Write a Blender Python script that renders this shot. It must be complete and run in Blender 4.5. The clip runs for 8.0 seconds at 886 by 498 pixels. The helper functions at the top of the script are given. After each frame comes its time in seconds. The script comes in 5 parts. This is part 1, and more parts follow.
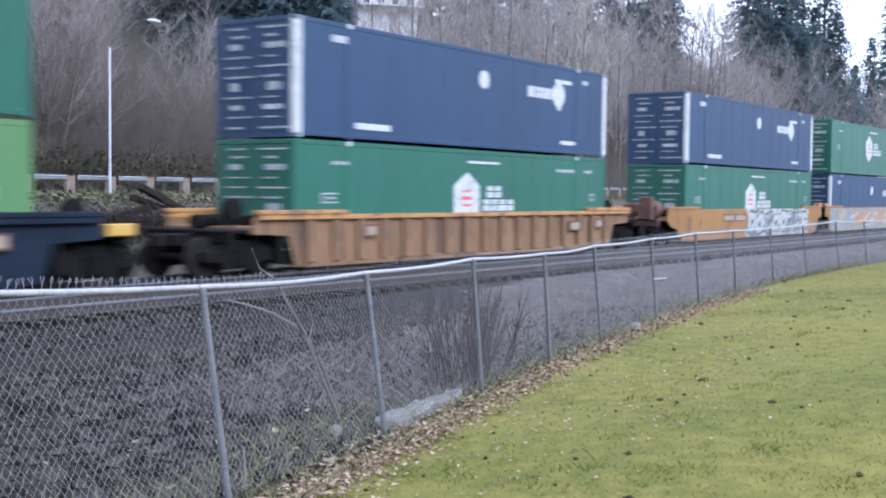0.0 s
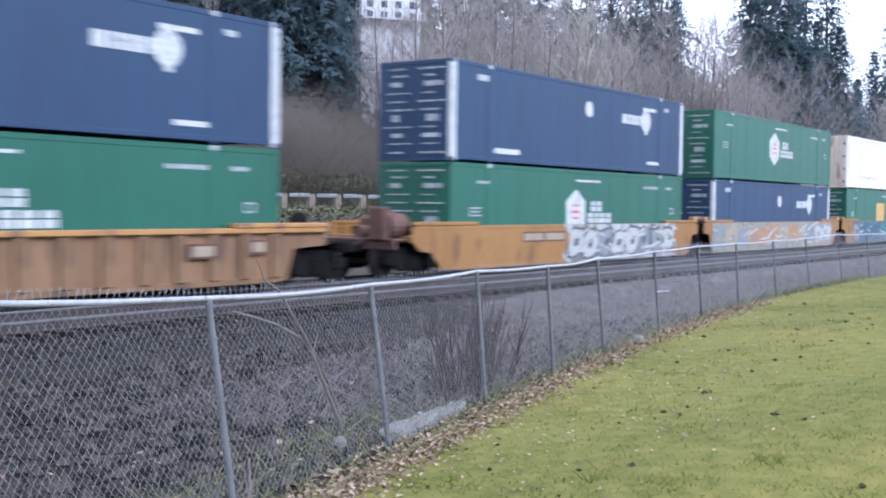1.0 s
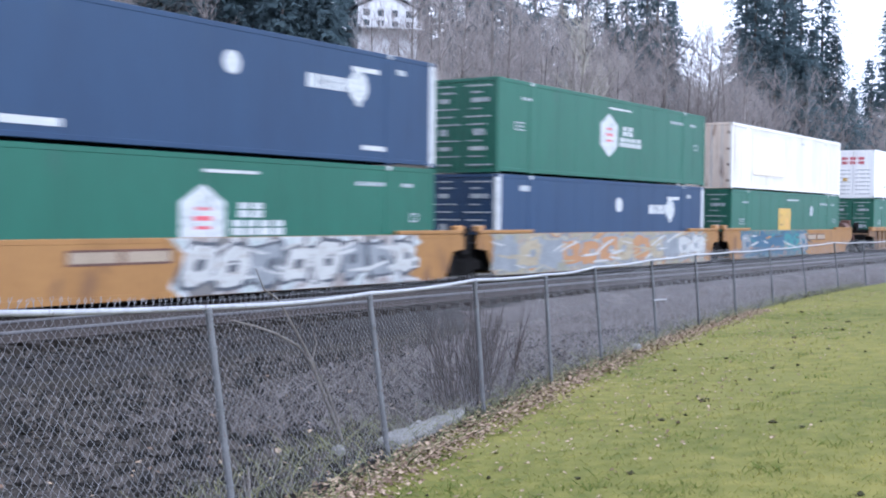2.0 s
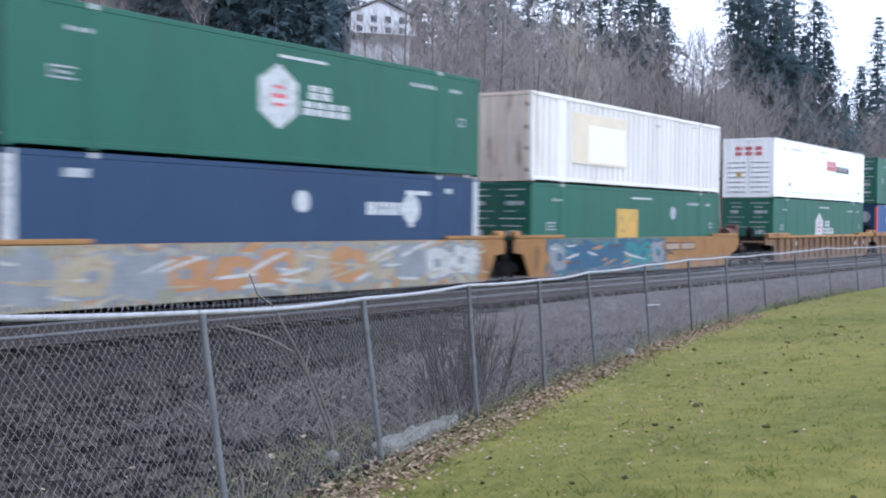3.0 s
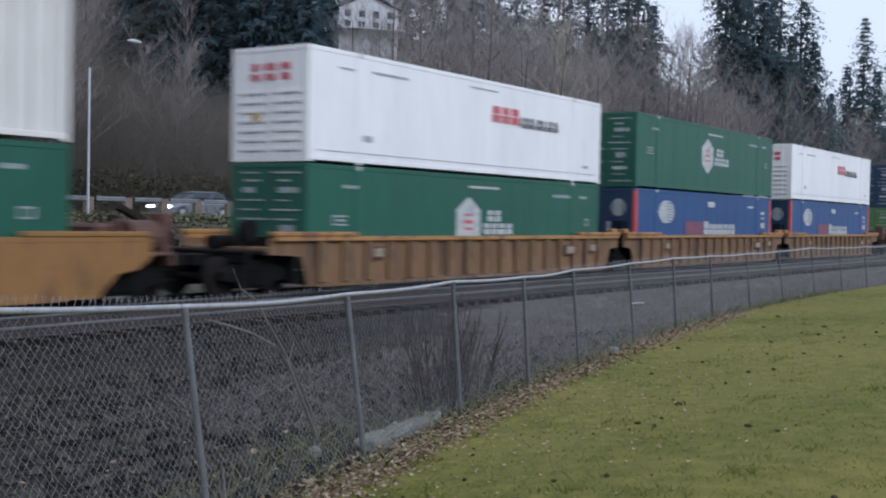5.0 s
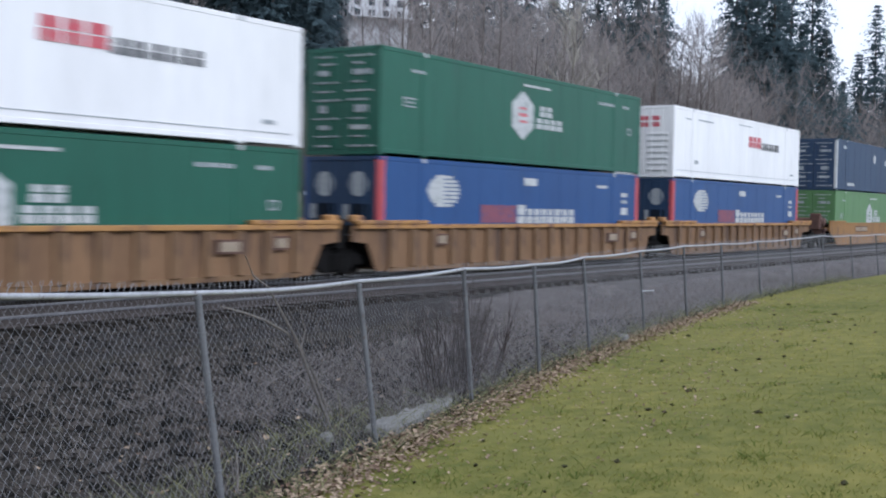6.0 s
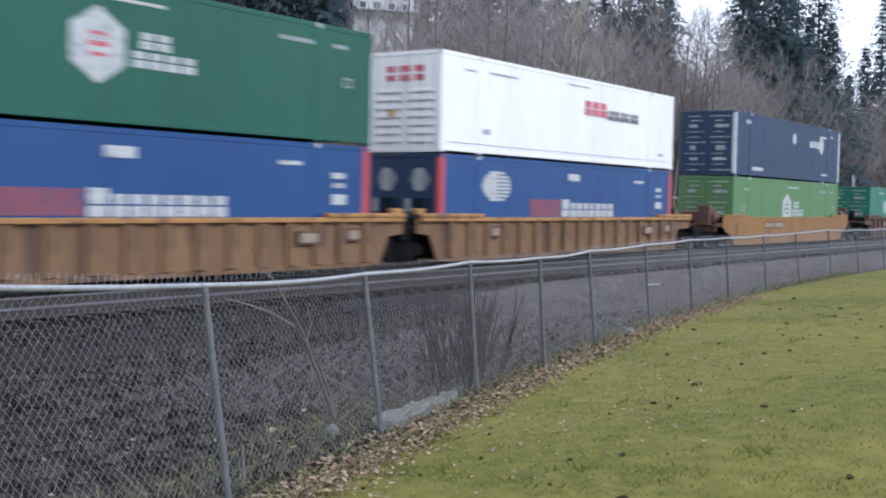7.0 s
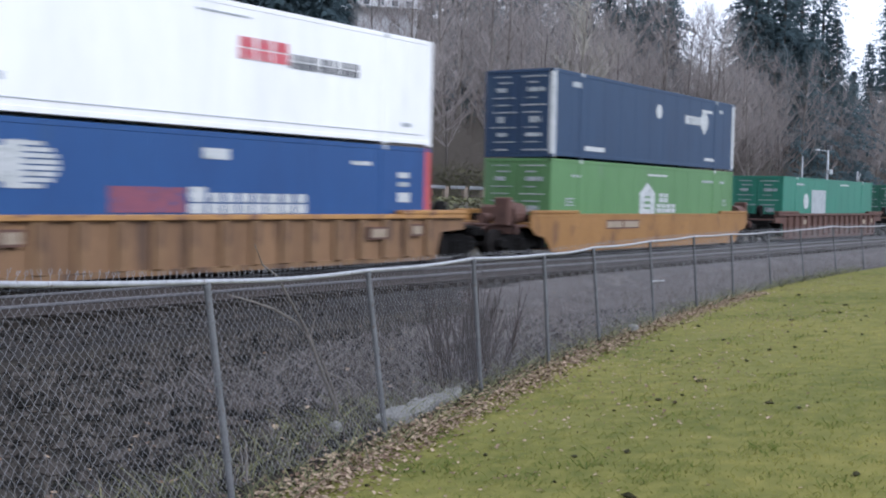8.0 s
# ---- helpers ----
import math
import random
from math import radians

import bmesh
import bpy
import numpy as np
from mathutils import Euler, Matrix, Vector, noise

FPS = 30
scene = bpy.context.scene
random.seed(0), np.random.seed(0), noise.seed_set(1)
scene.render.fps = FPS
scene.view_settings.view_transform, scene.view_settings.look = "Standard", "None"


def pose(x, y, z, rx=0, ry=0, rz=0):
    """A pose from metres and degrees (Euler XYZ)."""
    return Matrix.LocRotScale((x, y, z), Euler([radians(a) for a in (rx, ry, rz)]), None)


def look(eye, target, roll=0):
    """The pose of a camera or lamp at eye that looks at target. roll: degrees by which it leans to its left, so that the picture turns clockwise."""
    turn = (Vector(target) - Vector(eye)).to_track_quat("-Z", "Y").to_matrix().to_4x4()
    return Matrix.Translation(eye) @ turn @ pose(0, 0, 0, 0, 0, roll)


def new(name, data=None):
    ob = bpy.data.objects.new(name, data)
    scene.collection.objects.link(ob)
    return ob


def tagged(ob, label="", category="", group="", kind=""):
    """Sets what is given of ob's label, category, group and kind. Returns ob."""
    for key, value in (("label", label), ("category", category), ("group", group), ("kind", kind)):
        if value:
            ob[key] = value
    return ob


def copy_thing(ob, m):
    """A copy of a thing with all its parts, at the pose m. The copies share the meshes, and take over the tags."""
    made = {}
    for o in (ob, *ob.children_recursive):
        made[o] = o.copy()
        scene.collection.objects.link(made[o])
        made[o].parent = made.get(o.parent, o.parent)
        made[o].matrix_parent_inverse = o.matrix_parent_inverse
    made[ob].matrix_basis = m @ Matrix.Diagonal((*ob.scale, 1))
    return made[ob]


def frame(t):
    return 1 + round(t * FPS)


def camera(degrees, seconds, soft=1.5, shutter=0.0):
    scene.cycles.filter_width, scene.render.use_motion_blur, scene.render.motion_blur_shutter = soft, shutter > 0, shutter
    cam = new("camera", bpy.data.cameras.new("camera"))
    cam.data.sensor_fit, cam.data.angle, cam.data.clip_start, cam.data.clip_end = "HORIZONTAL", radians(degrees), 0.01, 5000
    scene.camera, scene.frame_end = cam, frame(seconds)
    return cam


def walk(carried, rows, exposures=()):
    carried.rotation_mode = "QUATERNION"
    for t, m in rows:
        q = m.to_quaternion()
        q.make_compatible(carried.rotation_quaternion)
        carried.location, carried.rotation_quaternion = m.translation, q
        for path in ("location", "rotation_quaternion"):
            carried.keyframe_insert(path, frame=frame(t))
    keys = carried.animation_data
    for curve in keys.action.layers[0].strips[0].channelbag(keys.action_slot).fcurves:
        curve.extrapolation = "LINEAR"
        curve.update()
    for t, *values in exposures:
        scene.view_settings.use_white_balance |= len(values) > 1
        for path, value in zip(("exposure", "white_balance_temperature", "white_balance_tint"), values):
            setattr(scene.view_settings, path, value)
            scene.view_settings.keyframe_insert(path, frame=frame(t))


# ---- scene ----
# The camera: held by hand on the lawn, it barely moves but for small turns.
EYE = (0.0, 0.0, 1.97)
CAMERA_TURNS = (  # time, heading, pitch, roll, shift of the eye
    (0, 34.945, -2.721, 0.612, (-0.000, -0.000, 0.000)),
    (0.5, 35.007, -2.350, 0.658, (-0.018, 0.002, -0.006)),
    (1, 35.082, -2.070, 0.646, (-0.046, -0.018, -0.007)),
    (1.5, 35.051, -1.859, 0.651, (-0.066, -0.018, -0.002)),
    (3, 34.581, -1.361, 0.558, (-0.082, -0.017, -0.009)),
    (3.5, 34.470, -1.334, 0.738, (-0.040, 0.004, -0.011)),
    (4, 34.308, -1.326, 0.857, (-0.055, -0.013, -0.006)),
    (4.5, 34.090, -1.406, 1.082, (-0.059, -0.016, -0.002)),
    (5, 33.884, -1.549, 1.155, (-0.065, -0.019, -0.006)),
    (6.5, 34.580, -2.351, 1.121, (-0.112, -0.038, -0.021)),
    (7, 34.608, -2.451, 1.225, (-0.110, -0.029, -0.020)),
    (7.5, 34.712, -2.539, 1.207, (-0.101, -0.024, -0.018)),
    (8, 34.801, -2.605, 1.164, (-0.077, -0.009, -0.028)))


def aim(heading, pitch, roll, shift):
    h, p = radians(heading), radians(pitch)
    eye = Vector(EYE) + Vector(shift)
    way = Vector((math.cos(h) * math.cos(p), math.sin(h) * math.cos(p), math.sin(p)))
    return look(eye, eye + 30 * way, roll)


cam = camera(41.76, 8.0, soft=2.0, shutter=0.65)
walk(cam, [(t, aim(h, p, r, e)) for t, h, p, r, e in CAMERA_TURNS],
     exposures=((0, 0.86, 4960, 17), (1.5, 0.83, 4960, 17), (3, 0.46, 5020, 15), (3.5, 0.05, 5060, 16), (4, 0.03, 5060, 16), (4.5, -0.31, 5130, 13), (5, -0.36, 5170, 12), (6.5, 0.19, 5220, 13), (8, 0.22, 5230, 14)))

# Overcast daylight: a pale sky and a broad, weak sun.
SUN_ELEVATION, SUN_HEADING = 34.0, 266.0
world = bpy.data.worlds.new("overcast_sky")
scene.world = world
world.use_nodes = True
wn = world.node_tree.nodes
wl = world.node_tree.links
sky = wn.new("ShaderNodeTexSky")
sky.sky_type = 'NISHITA'
sky.sun_disc = False
sky.sun_elevation = radians(SUN_ELEVATION)
sky.sun_rotation = radians(90 - SUN_HEADING)
sky.air_density, sky.dust_density, sky.ozone_density = 1.0, 6.0, 1.0
cloud = wn.new("ShaderNodeMixRGB")
cloud.inputs[0].default_value = 0.96
cloud.inputs[2].default_value = (11.6, 11.3, 10.8, 1)
wl.new(sky.outputs[0], cloud.inputs[1])
wl.new(cloud.outputs[0], wn["Background"].inputs[0])
wn["Background"].inputs[1].default_value = 0.10
sun_data = bpy.data.lights.new("sun", 'SUN')
sun_data.energy, sun_data.angle, sun_data.color = 1.8, radians(20), (1.0, 0.97, 0.92)
sun = new("sun", sun_data)
e, h = radians(SUN_ELEVATION), radians(SUN_HEADING)
sun.matrix_world = look((math.cos(h) * math.cos(e) * 200, math.sin(h) * math.cos(e) * 200, math.sin(e) * 200), (0, 0, 0))


# ---- materials ----
def material(name, low, high, scale=6.0, rough=0.7, metal=0.0, bump=0.15, fine=60.0, stretch=(1, 1, 1), island=0.0, wear=None, wear_at=0.62, thin=0.0):
    """Two colours mixed by noise at two scales, with fine relief, and wear in patches of a third colour."""
    m = bpy.data.materials.new(name)
    m.use_nodes = True
    n, l = m.node_tree.nodes, m.node_tree.links
    b = n["Principled BSDF"]
    tex = n.new("ShaderNodeTexCoord")
    mp = n.new("ShaderNodeMapping")
    mp.inputs["Scale"].default_value = stretch
    l.new(tex.outputs["Object"], mp.inputs[0])
    big = n.new("ShaderNodeTexNoise")
    big.inputs["Scale"].default_value = scale
    big.inputs["Detail"].default_value = 6
    small = n.new("ShaderNodeTexNoise")
    small.inputs["Scale"].default_value = fine
    small.inputs["Detail"].default_value = 3
    l.new(mp.outputs[0], big.inputs["Vector"])
    l.new(mp.outputs[0], small.inputs["Vector"])
    mean = n.new("ShaderNodeMath")
    mean.operation = 'MULTIPLY_ADD'
    l.new(small.outputs[0], mean.inputs[0])
    mean.inputs[1].default_value = 0.45
    part_sum = n.new("ShaderNodeMath")
    part_sum.operation = 'MULTIPLY'
    part_sum.inputs[1].default_value = 0.55
    l.new(big.outputs[0], part_sum.inputs[0])
    l.new(part_sum.outputs[0], mean.inputs[2])
    value = mean.outputs[0]
    if island:
        geo = n.new("ShaderNodeNewGeometry")
        add = n.new("ShaderNodeMath")
        add.operation = 'MULTIPLY_ADD'
        add.inputs[1].default_value = island
        l.new(geo.outputs["Random Per Island"], add.inputs[0])
        l.new(value, add.inputs[2])
        sub = n.new("ShaderNodeMath")
        sub.operation = 'SUBTRACT'
        sub.inputs[1].default_value = island / 2
        l.new(add.outputs[0], sub.inputs[0])
        value = sub.outputs[0]
    ramp = n.new("ShaderNodeValToRGB")
    ramp.color_ramp.elements[0].position, ramp.color_ramp.elements[1].position = 0.3, 0.7
    ramp.color_ramp.elements[0].color, ramp.color_ramp.elements[1].color = (*low, 1), (*high, 1)
    l.new(value, ramp.inputs[0])
    colour = ramp.outputs[0]
    if wear:
        spots = n.new("ShaderNodeTexNoise")
        spots.inputs["Scale"].default_value = scale * 2.7
        spots.inputs["Detail"].default_value = 8
        l.new(mp.outputs[0], spots.inputs["Vector"])
        step = n.new("ShaderNodeMapRange")
        step.inputs[1].default_value, step.inputs[2].default_value = wear_at, wear_at + 0.08
        l.new(spots.outputs[0], step.inputs[0])
        mix = n.new("ShaderNodeMixRGB")
        mix.inputs[2].default_value = (*wear, 1)
        l.new(step.outputs[0], mix.inputs[0])
        l.new(colour, mix.inputs[1])
        colour = mix.outputs[0]
    l.new(colour, b.inputs["Base Color"])
    b.inputs["Roughness"].default_value = rough
    b.inputs["Metallic"].default_value = metal
    if rough >= 0.9:
        b.inputs["Specular IOR Level"].default_value = 0.12
    if thin:
        through_light = n.new("ShaderNodeBsdfTranslucent")
        l.new(colour, through_light.inputs[0])
        both = n.new("ShaderNodeMixShader")
        both.inputs[0].default_value = thin
        l.new(b.outputs[0], both.inputs[1])
        l.new(through_light.outputs[0], both.inputs[2])
        l.new(both.outputs[0], n["Material Output"].inputs[0])
    if bump:
        bp = n.new("ShaderNodeBump")
        bp.inputs["Strength"].default_value = bump
        bp.inputs["Distance"].default_value = 0.02
        l.new(small.outputs[0], bp.inputs["Height"])
        l.new(bp.outputs[0], b.inputs["Normal"])
    return m


def graffiti(name, colours, base, scale):
    """Sprayed shapes: cells bent by noise pick from a few paints over the car's own colour."""
    m = bpy.data.materials.new(name)
    m.use_nodes = True
    n, l = m.node_tree.nodes, m.node_tree.links
    b = n["Principled BSDF"]
    tex = n.new("ShaderNodeTexCoord")
    bend = n.new("ShaderNodeTexNoise")
    bend.inputs["Scale"].default_value = 0.8
    bend.inputs["Detail"].default_value = 2
    l.new(tex.outputs["Object"], bend.inputs["Vector"])
    mix = n.new("ShaderNodeMixRGB")
    mix.blend_type = 'ADD'
    mix.inputs[0].default_value = 1.0
    l.new(tex.outputs["Object"], mix.inputs[1])
    l.new(bend.outputs["Color"], mix.inputs[2])
    wave = n.new("ShaderNodeTexNoise")
    wave.inputs["Scale"].default_value = scale
    wave.inputs["Detail"].default_value = 0.8
    l.new(mix.outputs[0], wave.inputs["Vector"])
    ramp = n.new("ShaderNodeValToRGB")
    ramp.color_ramp.interpolation = 'CONSTANT'
    el = ramp.color_ramp.elements
    el[0].position, el[0].color = 0.0, (*base, 1)
    el[1].position, el[1].color = 0.36, (*colours[0], 1)
    for i, c in enumerate(colours[1:]):
        new_el = el.new(0.36 + 0.28 * (i + 1) / len(colours))
        new_el.color = (*c, 1)
    l.new(wave.outputs[0], ramp.inputs[0])
    l.new(ramp.outputs[0], b.inputs["Base Color"])
    b.inputs["Roughness"].default_value = 0.6
    return m


M = {
    "grass_ground": material("grass_ground", (0.070, 0.085, 0.017), (0.232, 0.200, 0.052), 0.20, 0.95, 0, 0.5, 5, wear=(0.152, 0.145, 0.038), wear_at=0.57),
    "grass_blade": material("grass_blade", (0.118, 0.146, 0.030), (0.366, 0.322, 0.084), 0.20, 0.95, 0, 0, 2.5, island=0.12, wear=(0.246, 0.236, 0.062), wear_at=0.58, thin=0.5),
    "brush_ground": material("brush_ground", (0.006, 0.005, 0.004), (0.042, 0.035, 0.028), 1.6, 0.95, 0, 0.9, 22, wear=(0.075, 0.066, 0.05), wear_at=0.62),
    "dry_ground": material("dry_ground", (0.046, 0.040, 0.038), (0.116, 0.101, 0.095), 0.9, 0.95, 0, 0.8, 14, wear=(0.140, 0.122, 0.114), wear_at=0.58),
    "hill_ground": material("hill_ground", (0.055, 0.050, 0.038), (0.125, 0.108, 0.085), 0.2, 0.95, 0, 0.5, 8, wear=(0.075, 0.06, 0.05), wear_at=0.55),
    "ballast": material("ballast", (0.009, 0.008, 0.0075), (0.042, 0.037, 0.034), 3, 0.95, 0, 1.0, 22),
    # oily ballast, blackened further: the train's shade is put into its colour
    "shaded_oily_ballast": material("shaded_oily_ballast", (0.003, 0.0027, 0.003), (0.011, 0.010, 0.0105), 3, 0.95, 0, 1.0, 22),
    "rock": material("rock", (0.010, 0.009, 0.008), (0.062, 0.053, 0.046), 5, 0.9, 0, 0.4, 40, island=0.8),
    "road": material("road", (0.045, 0.045, 0.047), (0.085, 0.085, 0.085), 2, 0.85, 0, 0.3, 50),
    "tie": material("tie", (0.012, 0.010, 0.0085), (0.042, 0.035, 0.029), 6, 0.95, 0, 0.5, 40),
    "rail": material("rail", (0.025, 0.019, 0.016), (0.070, 0.055, 0.048), 4, 0.7, 0.2, 0.2, 40),
    "rail_head": material("rail_head", (0.10, 0.097, 0.10), (0.20, 0.195, 0.20), 4, 0.45, 0.5, 0.05, 40),
    "plate_buff": material("plate_buff", (0.20, 0.155, 0.10), (0.34, 0.27, 0.19), 3, 0.6, 0, 0, 30),
    "galvanised": material("galvanised", (0.27, 0.27, 0.285), (0.45, 0.45, 0.465), 9, 0.5, 0.4, 0.05, 80, wear=(0.18, 0.16, 0.15), wear_at=0.62),
    "post_steel": material("post_steel", (0.065, 0.065, 0.066), (0.135, 0.135, 0.138), 9, 0.65, 0.1, 0.1, 80, wear=(0.08, 0.06, 0.045), wear_at=0.64),
    "wire": material("wire", (0.14, 0.137, 0.142), (0.27, 0.265, 0.275), 20, 0.5, 0.3, 0, 80),
    "leaf_litter": material("leaf_litter", (0.13, 0.078, 0.046), (0.34, 0.250, 0.165), 3, 0.85, 0, 0, 30, island=1.0),
    "green_paint": material("green_paint", (0.0075, 0.070, 0.041), (0.013, 0.096, 0.058), 0.5, 0.5, 0, 0.05, 5, (1, 1, 0.25), wear=(0.017, 0.078, 0.052), wear_at=0.62),
    "lime_paint": material("lime_paint", (0.065, 0.15, 0.045), (0.095, 0.20, 0.068), 0.5, 0.5, 0, 0.05, 5, (1, 1, 0.25), wear=(0.10, 0.18, 0.08), wear_at=0.62),
    "teal_paint": material("teal_paint", (0.012, 0.12, 0.075), (0.02, 0.16, 0.10), 0.5, 0.5, 0, 0.05, 5, (1, 1, 0.25)),
    "navy_paint": material("navy_paint", (0.007, 0.025, 0.066), (0.013, 0.039, 0.091), 0.5, 0.55, 0, 0.05, 5, (1, 1, 0.25), wear=(0.018, 0.042, 0.084), wear_at=0.64),
    "blue_paint": material("blue_paint", (0.009, 0.044, 0.150), (0.015, 0.063, 0.195), 0.5, 0.5, 0, 0.05, 5, (1, 1, 0.25), wear=(0.022, 0.062, 0.156), wear_at=0.64),
    "white_paint": material("white_paint", (0.70, 0.685, 0.67), (0.83, 0.81, 0.79), 0.5, 0.4, 0, 0.05, 5, (1, 1, 0.2), wear=(0.62, 0.59, 0.56), wear_at=0.68),
    "cream_paint": material("cream_paint", (0.59, 0.56, 0.51), (0.75, 0.72, 0.67), 0.8, 0.5, 0, 0.1, 9, (1, 1, 0.12), wear=(0.50, 0.44, 0.36), wear_at=0.62),
    "stained_end": material("stained_end", (0.42, 0.31, 0.235), (0.70, 0.60, 0.50), 1.5, 0.6, 0, 0.1, 14, (1, 1, 0.15), wear=(0.22, 0.13, 0.085), wear_at=0.60),
    "faded_beige": material("faded_beige", (0.56, 0.47, 0.33), (0.66, 0.58, 0.44), 1.5, 0.6, 0, 0, 14),
    "pale_patch": material("pale_patch", (0.72, 0.69, 0.66), (0.80, 0.77, 0.74), 1.5, 0.6, 0, 0, 14),
    "mark_white": material("mark_white", (0.36, 0.37, 0.365), (0.52, 0.52, 0.505), 3, 0.5, 0, 0, 14, wear=(0.26, 0.27, 0.26), wear_at=0.56),
    "mark_grey": material("mark_grey", (0.24, 0.26, 0.27), (0.40, 0.41, 0.41), 3, 0.5, 0, 0, 14, wear=(0.16, 0.18, 0.18), wear_at=0.58),
    "mark_red": material("mark_red", (0.40, 0.055, 0.075), (0.54, 0.10, 0.12), 3, 0.5, 0, 0, 14, wear=(0.42, 0.22, 0.22), wear_at=0.54),
    "faded_red": material("faded_red", (0.14, 0.045, 0.075), (0.22, 0.065, 0.09), 3, 0.55, 0, 0, 14, wear=(0.07, 0.06, 0.15), wear_at=0.56),
    "spray_white": material("spray_white", (0.30, 0.30, 0.28), (0.45, 0.44, 0.41), 2, 0.6, 0, 0, 14, wear=(0.24, 0.22, 0.19), wear_at=0.56),
    "spray_cream": material("spray_cream", (0.24, 0.20, 0.125), (0.34, 0.29, 0.195), 2, 0.6, 0, 0, 14, wear=(0.2, 0.14, 0.08), wear_at=0.56),
    "spray_grey": material("spray_grey", (0.13, 0.14, 0.15), (0.24, 0.25, 0.25), 2, 0.6, 0, 0, 14),
    "spray_dark": material("spray_dark", (0.030, 0.035, 0.045), (0.070, 0.075, 0.085), 2, 0.6, 0, 0, 14),
    "spray_teal": material("spray_teal", (0.022, 0.125, 0.130), (0.040, 0.185, 0.180), 2, 0.6, 0, 0, 14),
    "spray_blue": material("spray_blue", (0.020, 0.060, 0.100), (0.035, 0.095, 0.150), 2, 0.6, 0, 0, 14),
    "spray_rust": material("spray_rust", (0.26, 0.125, 0.045), (0.36, 0.195, 0.085), 2, 0.6, 0, 0, 14),
    "mark_black": material("mark_black", (0.02, 0.02, 0.025), (0.05, 0.05, 0.055), 3, 0.5, 0, 0, 40),
    "mark_yellow": material("mark_yellow", (0.38, 0.23, 0.03), (0.52, 0.33, 0.06), 3, 0.5, 0, 0, 14, wear=(0.30, 0.22, 0.10), wear_at=0.58),
    "mark_orange": material("mark_orange", (0.52, 0.25, 0.06), (0.62, 0.32, 0.09), 3, 0.5, 0, 0, 40),
    "red_post": material("red_post", (0.34, 0.045, 0.055), (0.46, 0.075, 0.08), 3, 0.5, 0, 0, 14, wear=(0.24, 0.06, 0.06), wear_at=0.6),
    "car_tan": material("car_tan", (0.120, 0.066, 0.029), (0.220, 0.126, 0.056), 1.1, 0.65, 0, 0.15, 18, (1, 1, 0.3), wear=(0.070, 0.038, 0.022), wear_at=0.55),
    "car_orange": material("car_orange", (0.185, 0.088, 0.020), (0.300, 0.152, 0.040), 0.8, 0.65, 0, 0.1, 18, (1, 1, 0.35), wear=(0.14, 0.068, 0.026), wear_at=0.57),
    "car_yellow": material("car_yellow", (0.26, 0.130, 0.040), (0.42, 0.220, 0.062), 1.5, 0.6, 0, 0.1, 18, wear=(0.15, 0.075, 0.045), wear_at=0.55),
    "car_plate": material("car_plate", (0.120, 0.064, 0.029), (0.250, 0.140, 0.064), 0.9, 0.7, 0, 0.2, 18, (1, 1, 0.15), wear=(0.080, 0.045, 0.026), wear_at=0.56),
    "car_dark": material("car_dark", (0.006, 0.009, 0.015), (0.018, 0.025, 0.038), 1.1, 0.92, 0, 0.2, 18),
    "car_rust": material("car_rust", (0.05, 0.024, 0.018), (0.14, 0.07, 0.048), 2.5, 0.8, 0, 0.3, 30),
    "truck_iron": material("truck_iron", (0.004, 0.004, 0.004), (0.015, 0.0135, 0.0125), 4, 0.92, 0, 0.3, 30),
    "wheel_steel": material("wheel_steel", (0.007, 0.006, 0.0055), (0.028, 0.024, 0.022), 5, 0.9, 0, 0.2, 30),
    "graffiti_pale": graffiti("graffiti_pale", ((0.30, 0.33, 0.31), (0.42, 0.43, 0.42), (0.13, 0.12, 0.11), (0.38, 0.37, 0.35), (0.22, 0.19, 0.17)), (0.34, 0.35, 0.33), 1.1),
    "graffiti_mixed": graffiti("graffiti_mixed", ((0.20, 0.19, 0.13), (0.27, 0.25, 0.19), (0.15, 0.15, 0.15), (0.30, 0.16, 0.06), (0.30, 0.28, 0.21), (0.15, 0.15, 0.14), (0.24, 0.21, 0.13)), (0.22, 0.20, 0.14), 0.9),
    "graffiti_teal": graffiti("graffiti_teal", ((0.15, 0.14, 0.14), (0.032, 0.105, 0.118), (0.018, 0.036, 0.048), (0.09, 0.15, 0.15), (0.02, 0.09, 0.108), (0.20, 0.105, 0.07), (0.045, 0.12, 0.115)), (0.06, 0.11, 0.12), 1.0),
    "bark": material("bark", (0.075, 0.066, 0.060), (0.150, 0.132, 0.120), 6, 0.9, 0, 0.4, 40),
    "pale_bark": material("pale_bark", (0.12, 0.105, 0.092), (0.22, 0.195, 0.168), 6, 0.9, 0, 0.3, 40),
    "twig": material("twig", (0.265, 0.232, 0.219), (0.405, 0.362, 0.343), 0.2, 0.9, 0, 0, 3, island=0.2, thin=0.3),
    "brush_stem": material("brush_stem", (0.118, 0.102, 0.086), (0.205, 0.178, 0.152), 0.12, 0.9, 0, 0, 2, island=0.15, thin=0.5),
    # fir green paled towards blue-grey: distance haze is put into the colour
    "hazy_needles": material("hazy_needles", (0.086, 0.123, 0.136), (0.128, 0.170, 0.184), 0.25, 0.95, 0, 0, 3, island=0.04, thin=0.5),
    "undergrowth": material("undergrowth", (0.045, 0.048, 0.018), (0.15, 0.145, 0.055), 0.6, 0.8, 0, 0, 6, island=0.6),
    "tuft_blade": material("tuft_blade", (0.070, 0.108, 0.018), (0.165, 0.195, 0.040), 0.6, 0.95, 0, 0, 6, island=0.15, thin=0.4),
    "dead_grass": material("dead_grass", (0.16, 0.14, 0.132), (0.29, 0.258, 0.242), 0.5, 0.9, 0, 0, 5, island=0.2, thin=0.5),
